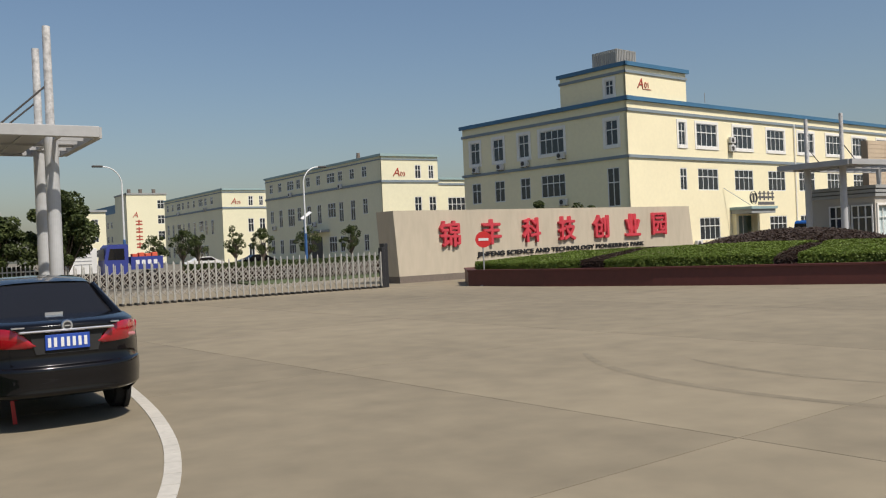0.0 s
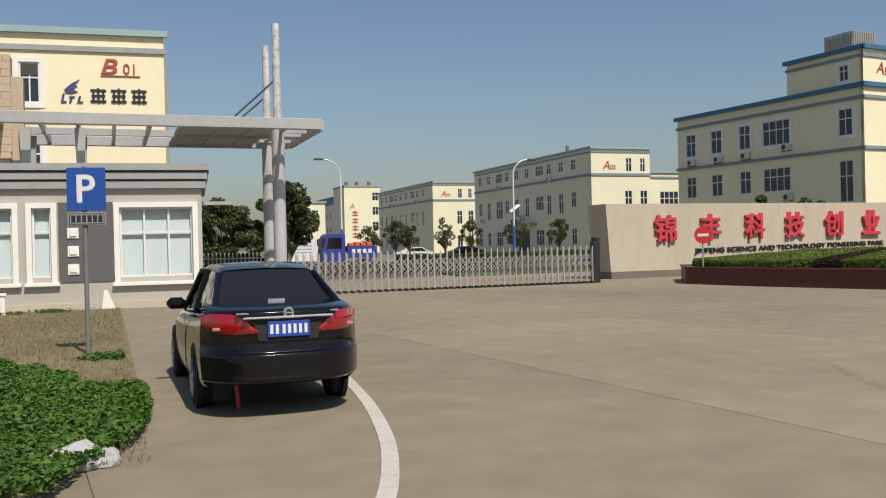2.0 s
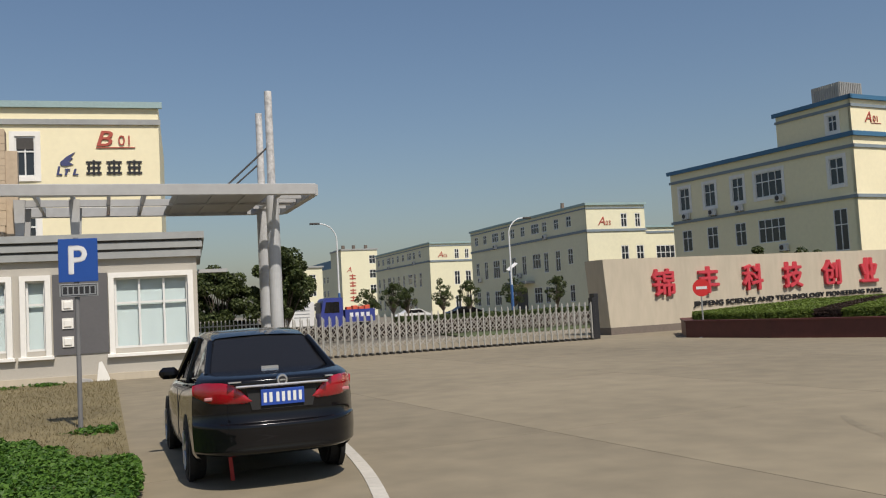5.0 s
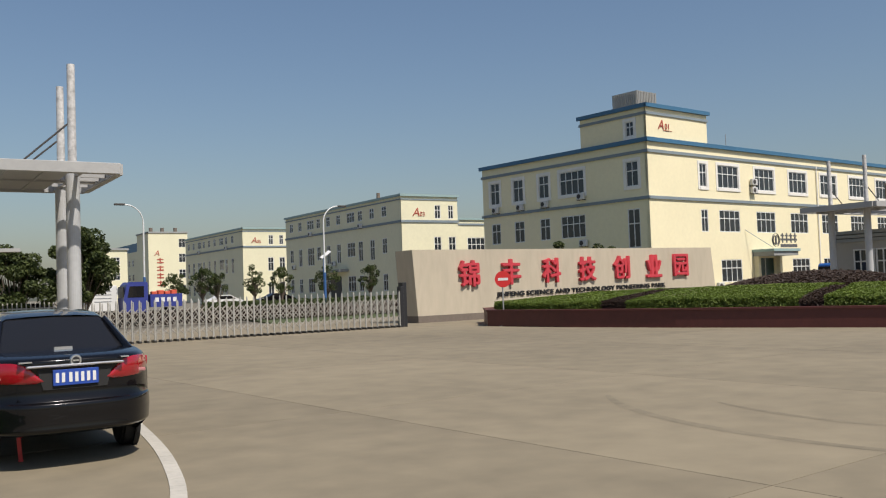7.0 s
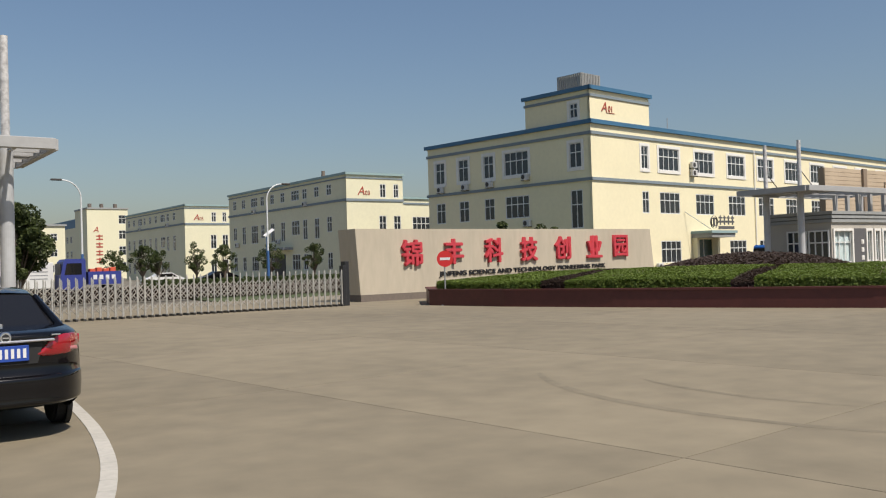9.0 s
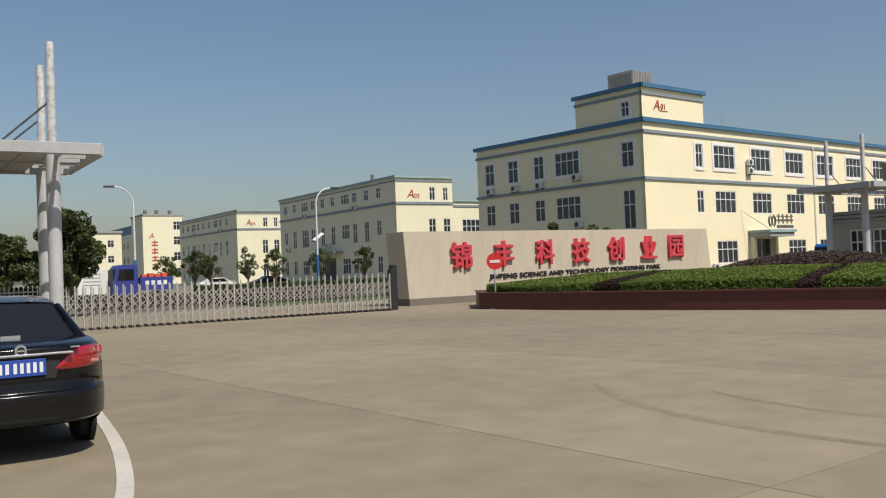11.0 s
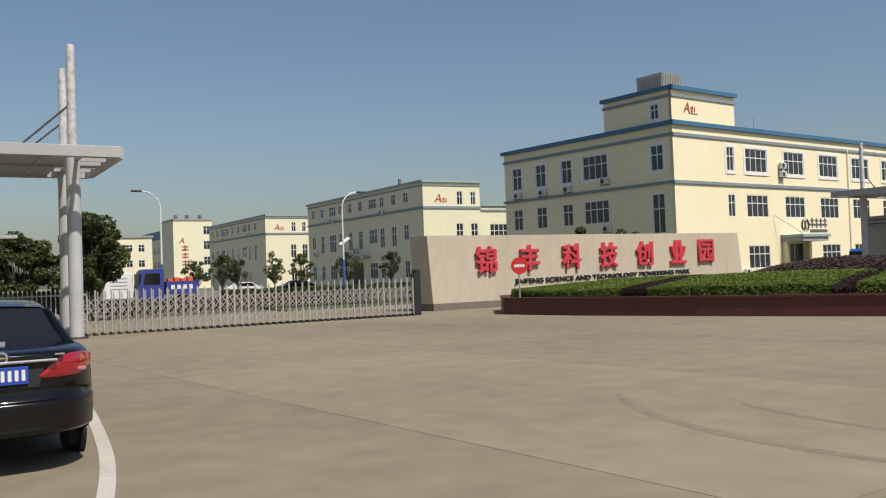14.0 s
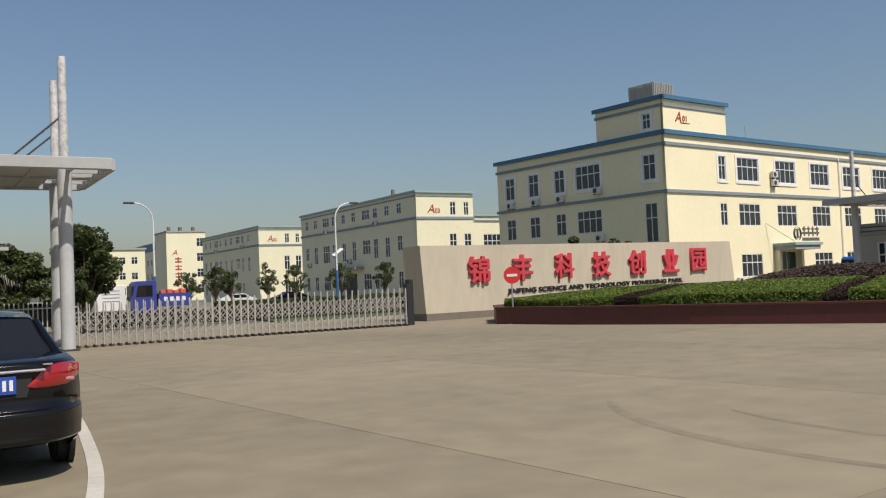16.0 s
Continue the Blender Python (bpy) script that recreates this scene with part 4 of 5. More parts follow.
    # mound of dark red shrubs in the middle
    cx, cy, rx, ry = 35.8, 24.0, 6.6, 4.2
    n = 32000
    ang, rad = RNG.uniform(0, 2 * np.pi, n), np.sqrt(RNG.uniform(0, 1, n))
    x, y = cx + rx * rad * np.cos(ang), cy + ry * rad * np.sin(ang)
    z = 0.72 + 0.92 * (1 - rad ** 2) + 0.03 * RNG.normal(0, 1, n)
    me = leaves(np.column_stack([x, y, z]), np.tile([0, -0.3, 1.0], (n, 1)), 0.095, RNG, 0.25)
    me.materials.append(LEAF_DARKRED)
    s = single("shrub_mound", me, None, "rounded mound of dark red shrubs on the island", "shrubs", "stuff")
    bm = bmesh.new()
    bmesh.ops.create_uvsphere(bm, u_segments=24, v_segments=12, radius=1.0, matrix=Matrix.Translation((cx, cy, 0.45)) @ Matrix.Diagonal((rx, ry, 0.62, 1)))
    part("mound_core", bm, SOIL, s)


island()


# ---- signs ----
def no_entry_sign():
    x, y = 19.9, 26.4
    s = thing("no_entry_sign", x, y, 0, "round red no-entry sign with white bar on a thin post", "road sign")
    part("post", rod((x, y, 0), (x, y, 1.95), 0.03, 0.03, 10), POST, s)
    part("foot", prism([(x - 0.3, 0), (x - 0.22, 0.09), (x + 0.22, 0.09), (x + 0.3, 0)], y - 0.25, y + 0.25), ROCK, s, "pale concrete foot")
    m = pose(x, y - 0.04, 1.76, 0, 0, -36)
    d = part("disc", rod((0, -0.005, 0), (0, 0.005, 0), 0.31, seg=32), SIGN_RED, s, m=m)
    part("bar", box(-0.19, 0.19, -0.012, -0.006, -0.05, 0.05), SIGN_WHITE, d)


def parking_sign():
    x, y = -0.46, 14.5
    s = thing("parking_sign", x, y, 0, "blue parking sign with a white letter on a grey post", "road sign")
    part("post", rod((x, y, 0), (x, y, 2.98), 0.036, 0.036, 12), SHADE_POST_GREY, s, "dark grey round post")
    part("foot", rod((x, y, 0), (x, y, 0.03), 0.12, seg=12), ROCK, s)
    m = pose(x + 0.03, y - 0.06, 0.0, 0, 0, -8)
    pl = part("plate", box(-0.288, 0.288, -0.006, 0.006, 2.29, 2.96, 0.004), SIGN_BLUE, s, "square blue plate", m=m)
    lettering("letter", "P", 0.42, 0.004, SIGN_WHITE, Matrix.Translation((-0.13, -0.007, 2.42)), pl, width=0.25, swell=0.012)
    sub = part("lower_plate", box(-0.285, 0.285, -0.006, 0.006, 2.06, 2.26, 0.004), POST, s, "small grey plate with black marks", m=m)
    bm = bmesh.new()
    for a, c, e, f in ((-0.26, 0.26, 2.235, 2.245), (-0.26, 0.26, 2.075, 2.085), (-0.26, -0.25, 2.085, 2.235), (0.25, 0.26, 2.085, 2.235)):
        box(a, c, -0.009, -0.006, e, f, bm=bm)
    part("border", bm, BLACK, sub)
    for i in range(6):
        part("mark", box(-0.23 + i * 0.08, -0.17 + i * 0.08, -0.009, -0.006, 2.105, 2.215), BLACK, sub)


def warning_sign_back():
    """The grey back of a triangular sign on its own post at the plaza's edge."""
    x, y = -2.25, 5.45
    s = thing("triangular_sign", x, y, 0, "triangular road sign seen from its grey back on a post", "road sign")
    part("post", rod((x - 0.11, y, 0), (x - 0.11, y, 3.05), 0.035, 0.035, 12), POST, s)
    m = pose(x + 0.02, y + 0.06, 2.70, 0, 0, -58)
    part("plate", prism([(-0.46, 0.42), (0.46, 0.42), (0.0, -0.48)], -0.006, 0.006), STEEL_DARK, s, m=m)
    for z in (2.62, 2.95):
        part("clamp", box(x - 0.16, x + 0.03, y - 0.05, y + 0.06, z, z + 0.05, 0.01), POST, s)


no_entry_sign()
parking_sign()
warning_sign_back()


# ---- the car ----
def wheel(parent, x, y, r, w, sgn):
    """A wheel whose outer side faces sgn * x."""
    t = bmesh.new()
    bmesh.ops.create_cone(t, cap_ends=True, segments=28, radius1=r, radius2=r, depth=w, matrix=Matrix.Translation((x, y, r)) @ Matrix.Rotation(radians(90), 4, "Y"))
    bmesh.ops.bevel(t, geom=[e for e in t.edges if abs(e.verts[0].co.x - e.verts[1].co.x) < 1e-4], offset=0.025, segments=2, affect="EDGES")
    tyre = part("wheel", t, RUBBER, parent)
    rim = bmesh.new()
    xx = x + sgn * (w / 2)
    rod((xx - sgn * 0.02, y, r), (xx + sgn * 0.004, y, r), r * 0.2, seg=14, bm=rim)
    for i in range(7):
        a = 2 * math.pi * i / 7
        rod((xx, y, r), (xx, y + math.cos(a) * r * 0.64, r + math.sin(a) * r * 0.64), 0.03, 0.022, 6, rim)
    bmesh.ops.create_cone(rim, cap_ends=False, segments=28, radius1=r * 0.66, radius2=r * 0.62, depth=0.03, matrix=Matrix.Translation((xx, y, r)) @ Matrix.Rotation(radians(90), 4, "Y"))
    part("rim", rim, RIM, tyre)


def loft(rings, close_ends=True, bm=None):
    bm = bm or bmesh.new()
    vs = [[bm.verts.new(p) for p in r] for r in rings]
    n = len(rings[0])
    for a, c in zip(vs, vs[1:]):
        for i in range(n - 1):
            bm.faces.new((a[i], a[i + 1], c[i + 1], c[i]))
    return bm, vs


def sedan(cx, y0, L=4.42, W=1.66, H=1.45):
    """A saloon that faces +y, its tail at y0."""
    car = thing("parked_car", cx, y0 + L / 2, 0, "black saloon car with red tail lamps parked by the kerb", "car")
    hw = W / 2
    # tail and boot: profiles (z, set-back, share of the width) swept across the car on a bowed plan
    TAILP = ((0.31, 0.14, 0.90), (0.33, 0.03, 0.955), (0.35, -0.02, 0.985), (0.37, -0.045, 0.99), (0.392, -0.038, 0.993), (0.50, -0.046, 1.0), (0.59, -0.046, 1.0), (0.61, -0.043, 1.0), (0.624, -0.034, 1.0), (0.63, -0.006, 1.0),
             (0.64, 0.002, 0.998), (0.72, 0.012, 0.998), (0.84, 0.012, 0.99), (0.96, 0.004, 0.97), (1.005, -0.008, 0.95), (1.028, 0.004, 0.93), (1.045, 0.06, 0.915), (1.07, 0.25, 0.88), (1.09, 0.66, 0.83))
    def bow(u):
        return 0.06 * u * u + 0.40 * abs(u) ** 4.5
    def tail_y(x, z):
        k = [p for p in TAILP if p[0] < 1.03]
        dy = np.interp(z, [p[0] for p in k], [p[1] for p in k])
        sh = np.interp(z, [p[0] for p in k], [p[2] for p in k])
        return y0 + bow(min(1.0, x / (hw * sh))) + dy
    rings = []
    for k in range(33):
        u = math.sin(math.pi / 2 * (-1 + k / 16))
        rings.append([(cx + u * hw * sh, y0 + bow(u) * (1.0 if z < 1.03 else max(0.0, 1 - (dy - 0.05) * 1.6)) + dy, z) for z, dy, sh in TAILP])
    bm, vs = loft(rings)
    part("boot_and_bumper", bm, CAR_PAINT, car, "glossy black boot lid and bumper", smooth=True)
    secs = [(0.47, 1.0, 0.28, 1.04), (0.60, 1.0, 0.23, 1.03), (1.0, 1.0, 0.20, 0.985), (1.9, 1.0, 0.19, 0.93), (2.8, 1.0, 0.19, 0.90), (3.3, 1.0, 0.20, 0.88), (3.75, 0.98, 0.22, 0.82), (4.05, 0.93, 0.25, 0.76), (4.25, 0.85, 0.28, 0.70), (4.36, 0.74, 0.30, 0.64), (L, 0.6, 0.33, 0.56)]
    rings = []
    for y, k, zs, zd in secs:
        half = [(0.90, 0.0), (0.955, 0.05), (0.985, 0.12), (1.0, 0.32), (1.0, 0.52), (0.995, 0.70), (0.985, 0.82), (0.95, 0.93), (0.90, 0.985), (0.80, 1.0), (0.4, 1.02)]
        pts = [(hw * k * w, zs + (zd - zs) * f) for w, f in half]
        rings.append([(cx - x, y0 + y, z) for x, z in pts] + [(cx + x, y0 + y, z) for x, z in reversed(pts)])
    bm, vs = loft(rings)
    bm.faces.new(vs[-1][::-1])
    part("body", bm, CAR_PAINT, car, "glossy black bodywork", smooth=True)
    for s in (-1, 1):
        for wy in (1.12, 3.66):
            part("wheel_arch", rod((cx + s * (hw - 0.05), y0 + wy, 0.31), (cx + s * (hw + 0.003), y0 + wy, 0.31), 0.35, seg=28), RUBBER, car)
    # glasshouse: dark glass, with painted roof and pillars over it
    g = [(0.60, 0.64, 1.07), (1.16, 0.535, 1.385), (1.35, 0.535, 1.42), (1.9, 0.545, 1.448), (2.35, 0.54, 1.435), (2.62, 0.525, 1.40), (3.42, 0.66, 0.90)]
    rings = []
    for y, w, z in g:
        base = 1.07 - (y - 0.60) * 0.06
        bw = 0.70
        f = 0.0 if z - base < 0.05 else 1.0
        wb = w if not f else bw
        rings.append([(cx - wb, y0 + y, base - 0.02), (cx - wb + (wb - w) * 0.5 * f, y0 + y, base - 0.02 + (z - base) * 0.5), (cx - w, y0 + y, z - 0.03 * f), (cx - w * 0.9, y0 + y, z + 0.005), (cx, y0 + y, z + 0.022 * f), (cx + w * 0.9, y0 + y, z + 0.005), (cx + w, y0 + y, z - 0.03 * f), (cx + wb - (wb - w) * 0.5 * f, y0 + y, base - 0.02 + (z - base) * 0.5), (cx + wb, y0 + y, base - 0.02)])
    bm, vs = loft(rings)
    part("cabin_glass", bm, CAR_GLASS, car, "dark tinted car windows", smooth=False)
    roof = []
    for y, w, z in g[1:6]:
        roof.append([(cx - w - 0.012, y0 + y, z - 0.045), (cx - w - 0.004, y0 + y, z - 0.02), (cx - w * 0.9, y0 + y, z + 0.016), (cx - w * 0.5, y0 + y, z + 0.03), (cx, y0 + y, z + 0.036), (cx + w * 0.5, y0 + y, z + 0.03), (cx + w * 0.9, y0 + y, z + 0.016), (cx + w + 0.004, y0 + y, z - 0.02), (cx + w + 0.012, y0 + y, z - 0.045)])
    bm, vs = loft(roof)
    rf = part("roof", bm, CAR_PAINT, car, smooth=True)
    for s in (-1, 1):
        bm = tube([(cx + s * 0.665, y0 + 0.52, 1.05), (cx + s * 0.60, y0 + 0.85, 1.21), (cx + s * 0.54, y0 + 1.15, 1.36)], 0.036, 8)
        part("rear_pillar", bm, CAR_PAINT, car)
        part("front_pillar", tube([(cx + s * 0.70, y0 + 3.40, 0.90), (cx + s * 0.545, y0 + 2.60, 1.38)], 0.035, 8), CAR_PAINT, car)
        part("middle_pillar", tube([(cx + s * 0.705, y0 + 2.0, 0.92), (cx + s * 0.56, y0 + 1.92, 1.41)], 0.035, 8), CAR_PAINT, car)
        part("door_seam", box(cx + s * (hw + 0.001) - 0.004, cx + s * (hw + 0.001) + 0.004, y0 + 2.0, y0 + 2.012, 0.3, 0.88), BLACK, car)
        mir = box(cx + s * 0.86 - 0.12, cx + s * 0.86 + 0.12, y0 + 2.75, y0 + 2.86, 0.92, 1.06, 0.05)
        part("mirror", mir, CAR_PAINT, car, "black door mirror")
        # tail lamp that wraps round the corner
        cols = []
        for k in range(15):
            u = 0.30 + 0.515 * math.sin(math.pi / 2 * k / 14)
            lo = np.interp(u, (0.30, 0.34, 0.68, 0.815), (0.83, 0.81, 0.82, 0.885))
            hi = np.interp(u, (0.30, 0.45, 0.56, 0.72, 0.815), (0.835, 0.98, 1.01, 1.01, 0.98))
            cols.append([(cx + s * (u + 0.006 * k / 14), tail_y(u, lo + (hi - lo) * f) - (0.004 if f in (0.0, 1.0) else 0.02), lo + (hi - lo) * f) for f in (0.0, 0.12, 0.5, 0.88, 1.0)])
        bm, vs = loft(cols)
        tl = part("tail_lamp", bm, TAIL, car, "glossy red tail lamp", smooth=True)
        part("reverse_lens", box(cx + s * 0.66 - 0.075, cx + s * 0.66 + 0.075, tail_y(0.66, 0.865) - 0.024, tail_y(0.66, 0.865) + 0.02, 0.845, 0.88, 0.01), TAIL_CLEAR, tl)
        wheel(car, cx + s * 0.748, y0 + 1.12, 0.30, 0.185, s)
        wheel(car, cx + s * 0.748, y0 + 3.66, 0.30, 0.185, s)
    # recess with the number plate, chrome strip, badge
    part("plate_recess", prism([(cx - 0.36, 0.96), (cx + 0.36, 0.96), (cx + 0.30, 0.75), (cx - 0.30, 0.75)], y0 + 0.008, y0 + 0.05), RUBBER, car)
    part("chrome_strip", box(cx - 0.46, cx + 0.46, y0 - 0.035, y0 + 0.03, 0.958, 0.98, 0.008), CHROME, car, "chrome boot strip")
    np_ = part("number_plate", box(cx - 0.215, cx + 0.215, y0 - 0.014, y0 + 0.004, 0.782, 0.932, 0.004), PLATE, car, "blue number plate with white bars")
    for i in range(7):
        xx = cx - 0.19 + i * 0.056 + (0.012 if i > 1 else 0)
        part("plate_bar", box(xx, xx + 0.03, y0 - 0.018, y0 - 0.014, 0.812, 0.902), SIGN_WHITE, np_)
    bd = bmesh.new()
    bmesh.ops.create_cone(bd, cap_ends=True, segments=24, radius1=0.058, radius2=0.05, depth=0.02, matrix=Matrix.Translation((cx, y0 - 0.012, 1.01)) @ Matrix.Rotation(radians(90), 4, "X"))
    badge = part("badge", bd, CHROME, car, "round chrome badge")
    part("badge_field", rod((cx, y0 - 0.025, 1.01), (cx, y0 - 0.022, 1.01), 0.036, seg=20), BLACK, badge)
    part("badge_bar", box(cx - 0.03, cx + 0.03, y0 - 0.029, y0 - 0.026, 1.004, 1.016), CHROME, badge)
    part("badge_text", box(cx - 0.52, cx - 0.40, y0 + 0.0, y0 + 0.06, 1.008, 1.02), CHROME, car)
    part("badge_text", box(cx + 0.44, cx + 0.52, y0 + 0.0, y0 + 0.06, 1.008, 1.02), CHROME, car)
    part("high_brake_lamp", box(cx - 0.09, cx + 0.09, y0 + 0.60, y0 + 0.62, 1.075, 1.115), CHROME, car)
    part("underbody", box(cx - 0.62, cx + 0.62, y0 + 0.9, y0 + L - 0.3, 0.25, 0.36), RUBBER, car)
    part("static_strap", prism([(cx - 0.43, 0.0), (cx - 0.385, 0.0), (cx - 0.41, 0.26), (cx - 0.45, 0.30)], y0 + 0.75, y0 + 0.76), SIGN_RED, car, "red rubber strap hanging to the ground")
    car.rotation_euler.z, car.scale.x = radians(0.7), 0.945


sedan(1.455, 7.95)


# ---- vehicles in the yard ----
def flat_truck(x, y, paint, label):
    """A light lorry seen from its side: cab at -x, load bed to +x."""
    t = thing("lorry", x, y, 0, label, "lorry")
    cab = prism([(0, 0.55), (0.0, 1.35), (0.18, 2.15), (0.35, 2.3), (1.45, 2.3), (1.5, 2.2), (1.5, 0.55)], 0, 1.75)
    part("cab", cab, paint, t, m=Matrix.Translation((x, y, 0)))
    part("side_window", prism([(0.22, 1.4), (0.36, 2.05), (1.25, 2.05), (1.25, 1.4)], -0.012, 0.0), CAR_GLASS, t, m=Matrix.Translation((x, y, 0)))
    part("windscreen", box(-0.01, 0.02, 0.12, 1.63, 1.4, 2.05), CAR_GLASS, t, m=Matrix.Translation((x + 0.02, y, 0)))
    part("chassis", box(0.2, 3.6, 0.35, 1.4, 0.45, 0.62), STEEL_DARK, t, m=Matrix.Translation((x, y, 0)))
    bed = part("load_bed", box(1.65, 3.7, 0, 1.75, 0.8, 0.9), paint, t, m=Matrix.Translation((x, y, 0)))
    for a in ((1.65, 3.7, 0, 0.05), (1.65, 3.7, 1.7, 1.75), (1.65, 1.7, 0.05, 1.7), (3.65, 3.7, 0.05, 1.7)):
        part("bed_side", box(a[0], a[1], a[2], a[3], 0.9, 1.55), paint, bed)
    for i in range(4):
        part("bed_mark", box(1.95 + i * 0.38, 2.18 + i * 0.38, -0.01, 0.0, 1.1, 1.35), SIGN_WHITE, bed)
    for wx in (0.75, 3.0):
        for wy in (0.12, 1.63):
            w = part("wheel", rod((wx, wy - 0.1, 0.38), (wx, wy + 0.1, 0.38), 0.38, seg=20), RUBBER, t, m=Matrix.Translation((x, y, 0)))
            part("rim", rod((wx, wy - 0.104, 0.38), (wx, wy + 0.104, 0.38), 0.2, seg=14), RIM, w)
    return t


t1 = flat_truck(13.2, 58.0, BLUE_TRUCK, "dark blue lorry parked in the yard behind the gate")
t1.scale = (1.0, 1.0, 1.1)
for i in range(4):
    part("load", box(15.0 + i * 0.42, 15.35 + i * 0.42, 58.2, 58.7, 1.5, 1.72 + 0.06 * (i % 2), 0.03), ORANGE, t1, "orange cloth bundle in the bed")
t2 = flat_truck(61.2, 40.3, CYAN_TRUCK, "bright blue lorry beyond the planted island")
part("load", rod((64.2, 41.2, 0.9), (64.2, 41.2, 2.05), 0.5, seg=16), WHITE_PAINT, t2, "white drum in the bed")
part("load", box(62.9, 63.5, 40.7, 41.5, 0.9, 1.9, 0.03), ORANGE, t2, "brown crate in the bed")


def van(x, y):
    v = thing("box_van", x, y, 0, "white box van parked in the yard behind the gate", "van")
    part("box_body", box(x, x + 1.75, y, y + 3.2, 0.7, 2.35, 0.04), WHITE_PAINT, v)
    part("cab", box(x + 0.1, x + 1.65, y + 3.25, y + 4.6, 0.5, 1.9, 0.12), WHITE_PAINT, v)
    part("chassis", box(x + 0.3, x + 1.45, y + 0.1, y + 4.4, 0.4, 0.7), STEEL_DARK, v)
    for wy in (0.8, 3.9):
        for wx in (0.15, 1.6):
            part("wheel", rod((x + wx - 0.1, y + wy, 0.34), (x + wx + 0.1, y + wy, 0.34), 0.34, seg=18), RUBBER, v)
    for i in range(4):
        part("door_bar", box(x + 0.35, x + 1.4, y - 0.012, y, 1.3 + i * 0.22, 1.36 + i * 0.22), POST, v)


van(11.25, 59.0)


def small_car(x, y, paint, label, turn=0):
    c = thing("yard_car", x, y, 0, label, "car", "cars parked in the yard")
    m = pose(x, y, 0, 0, 0, turn)
    side = [(0, 0.3), (0.0, 0.75), (0.35, 0.9), (1.0, 1.0), (1.6, 1.42), (2.9, 1.44), (3.6, 0.98), (4.2, 0.88), (4.3, 0.6), (4.25, 0.3)]
    bm = prism(side, 0, 1.7)
    bmesh.ops.bevel(bm, geom=list(bm.edges), offset=0.06, segments=2, affect="EDGES")
    part("body", bm, paint, c, m=m, smooth=False)
    part("cabin_glass", prism([(1.15, 1.0), (1.68, 1.34), (2.85, 1.36), (3.4, 1.0)], -0.012, 1.712), CAR_GLASS, c, m=m)
    for wx in (0.8, 3.4):
        for wy in (0.08, 1.62):
            part("wheel", rod((wx, wy - 0.1, 0.31), (wx, wy + 0.1, 0.31), 0.31, seg=18), RUBBER, c, m=m)


small_car(29.0, 92, WHITE_PAINT, "white car parked far down the yard road")
small_car(35.5, 93, CAR_PAINT, "dark car parked far down the yard road")
small_car(4.0, 46.0, CAR_PAINT, "dark car parked behind the fence")
small_car(-1.5, 47.0, SIGN_RED, "red car parked behind the fence")


# ---- street lamps ----
def street_lamp(x, y, arm):
    s = thing("street_lamp", x, y, 0, "white street lamp with curved arm and blue lower post", "street lamp", "street lamps in the yard")
    part("lower_post", rod((x, y, 0), (x, y, 3.0), 0.11, 0.10, 12), LAMP_BLUE, s)
    part("upper_post", rod((x, y, 3.0), (x, y, 7.05), 0.075, 0.06, 12), LAMP_WHITE, s)
    pts = [(x + arm * 1.3 * (1 - math.cos(a)), y, 7.05 + 1.3 * math.sin(a)) for a in [math.pi / 2 * i / 8 for i in range(9)]]
    part("arm", tube(pts, 0.05, 8), LAMP_WHITE, s)
    xx = x + arm * 1.3
    part("lamp_head", box(*sorted((xx, xx + arm * 0.75)), y - 0.13, y + 0.13, 8.29, 8.43, 0.03), STEEL_DARK, s, "dark lamp head")


street_lamp(16.65, 66.7, -1)
street_lamp(30.4, 65.0, 1)
sp = thing("solar_panel_pole", 31.0, 66.5, 0, "small tilted solar panel on a pole beside the lamp", "solar panel")
part("pole", rod((31.0, 66.5, 0), (31.0, 66.5, 4.3), 0.05), LAMP_BLUE, sp)
part("panel", box(-0.5, 0.5, -0.2, 0.2, -0.02, 0.02), SIGN_WHITE, sp, m=pose(31.2, 66.5, 4.5, 20, -35, 0))


# ---- trees ----
def tree(x, y, h, r, seed, label, trunk_h=1.6, count=5000, size=0.16, blobs=16, puff=1.0):
    t = thing("tree", x, y, 0, label, "tree", "trees in the yard")
    rng = np.random.default_rng(seed)
    bm = rod((x, y, -0.05), (x + 0.05, y, trunk_h), 0.05 + 0.02 * h, 0.04 + 0.012 * h, 10)
    cen = []
    for i in range(blobs):
        a = rng.uniform(0, 2 * np.pi)
        q = rng.uniform(0, 1) ** 0.6
        zz = trunk_h + (h - trunk_h) * rng.uniform(0.12, 0.92)
        env = math.sin(math.pi * min(0.98, (zz - trunk_h) / (h - trunk_h) * 0.8 + 0.14))
        c = np.array([x + r * 0.85 * q * env * math.cos(a), y + r * 0.85 * q * env * math.sin(a), zz])
        cen.append(c)
        rod((x + 0.03, y, trunk_h * 0.75), tuple(c), 0.035 + 0.004 * h, 0.008, 6, bm)
    part("trunk", bm, BARK, t)
    cen = np.array(cen)
    k = rng.integers(0, blobs, count)
    d = rng.normal(0, 1, (count, 3))
    d /= np.linalg.norm(d, axis=1)[:, None]
    br = r * puff * rng.uniform(0.2, 0.42, blobs)
    p = cen[k] + d * (br[k] * rng.uniform(0.35, 1.0, count) ** 0.5)[:, None] * np.array([1, 1, 0.85])
    me = leaves(p, d + np.array([0, 0, 0.4]), size, rng, 0.7)
    me.materials.append(LEAF_TREE)
    part("crown", me, None, t)


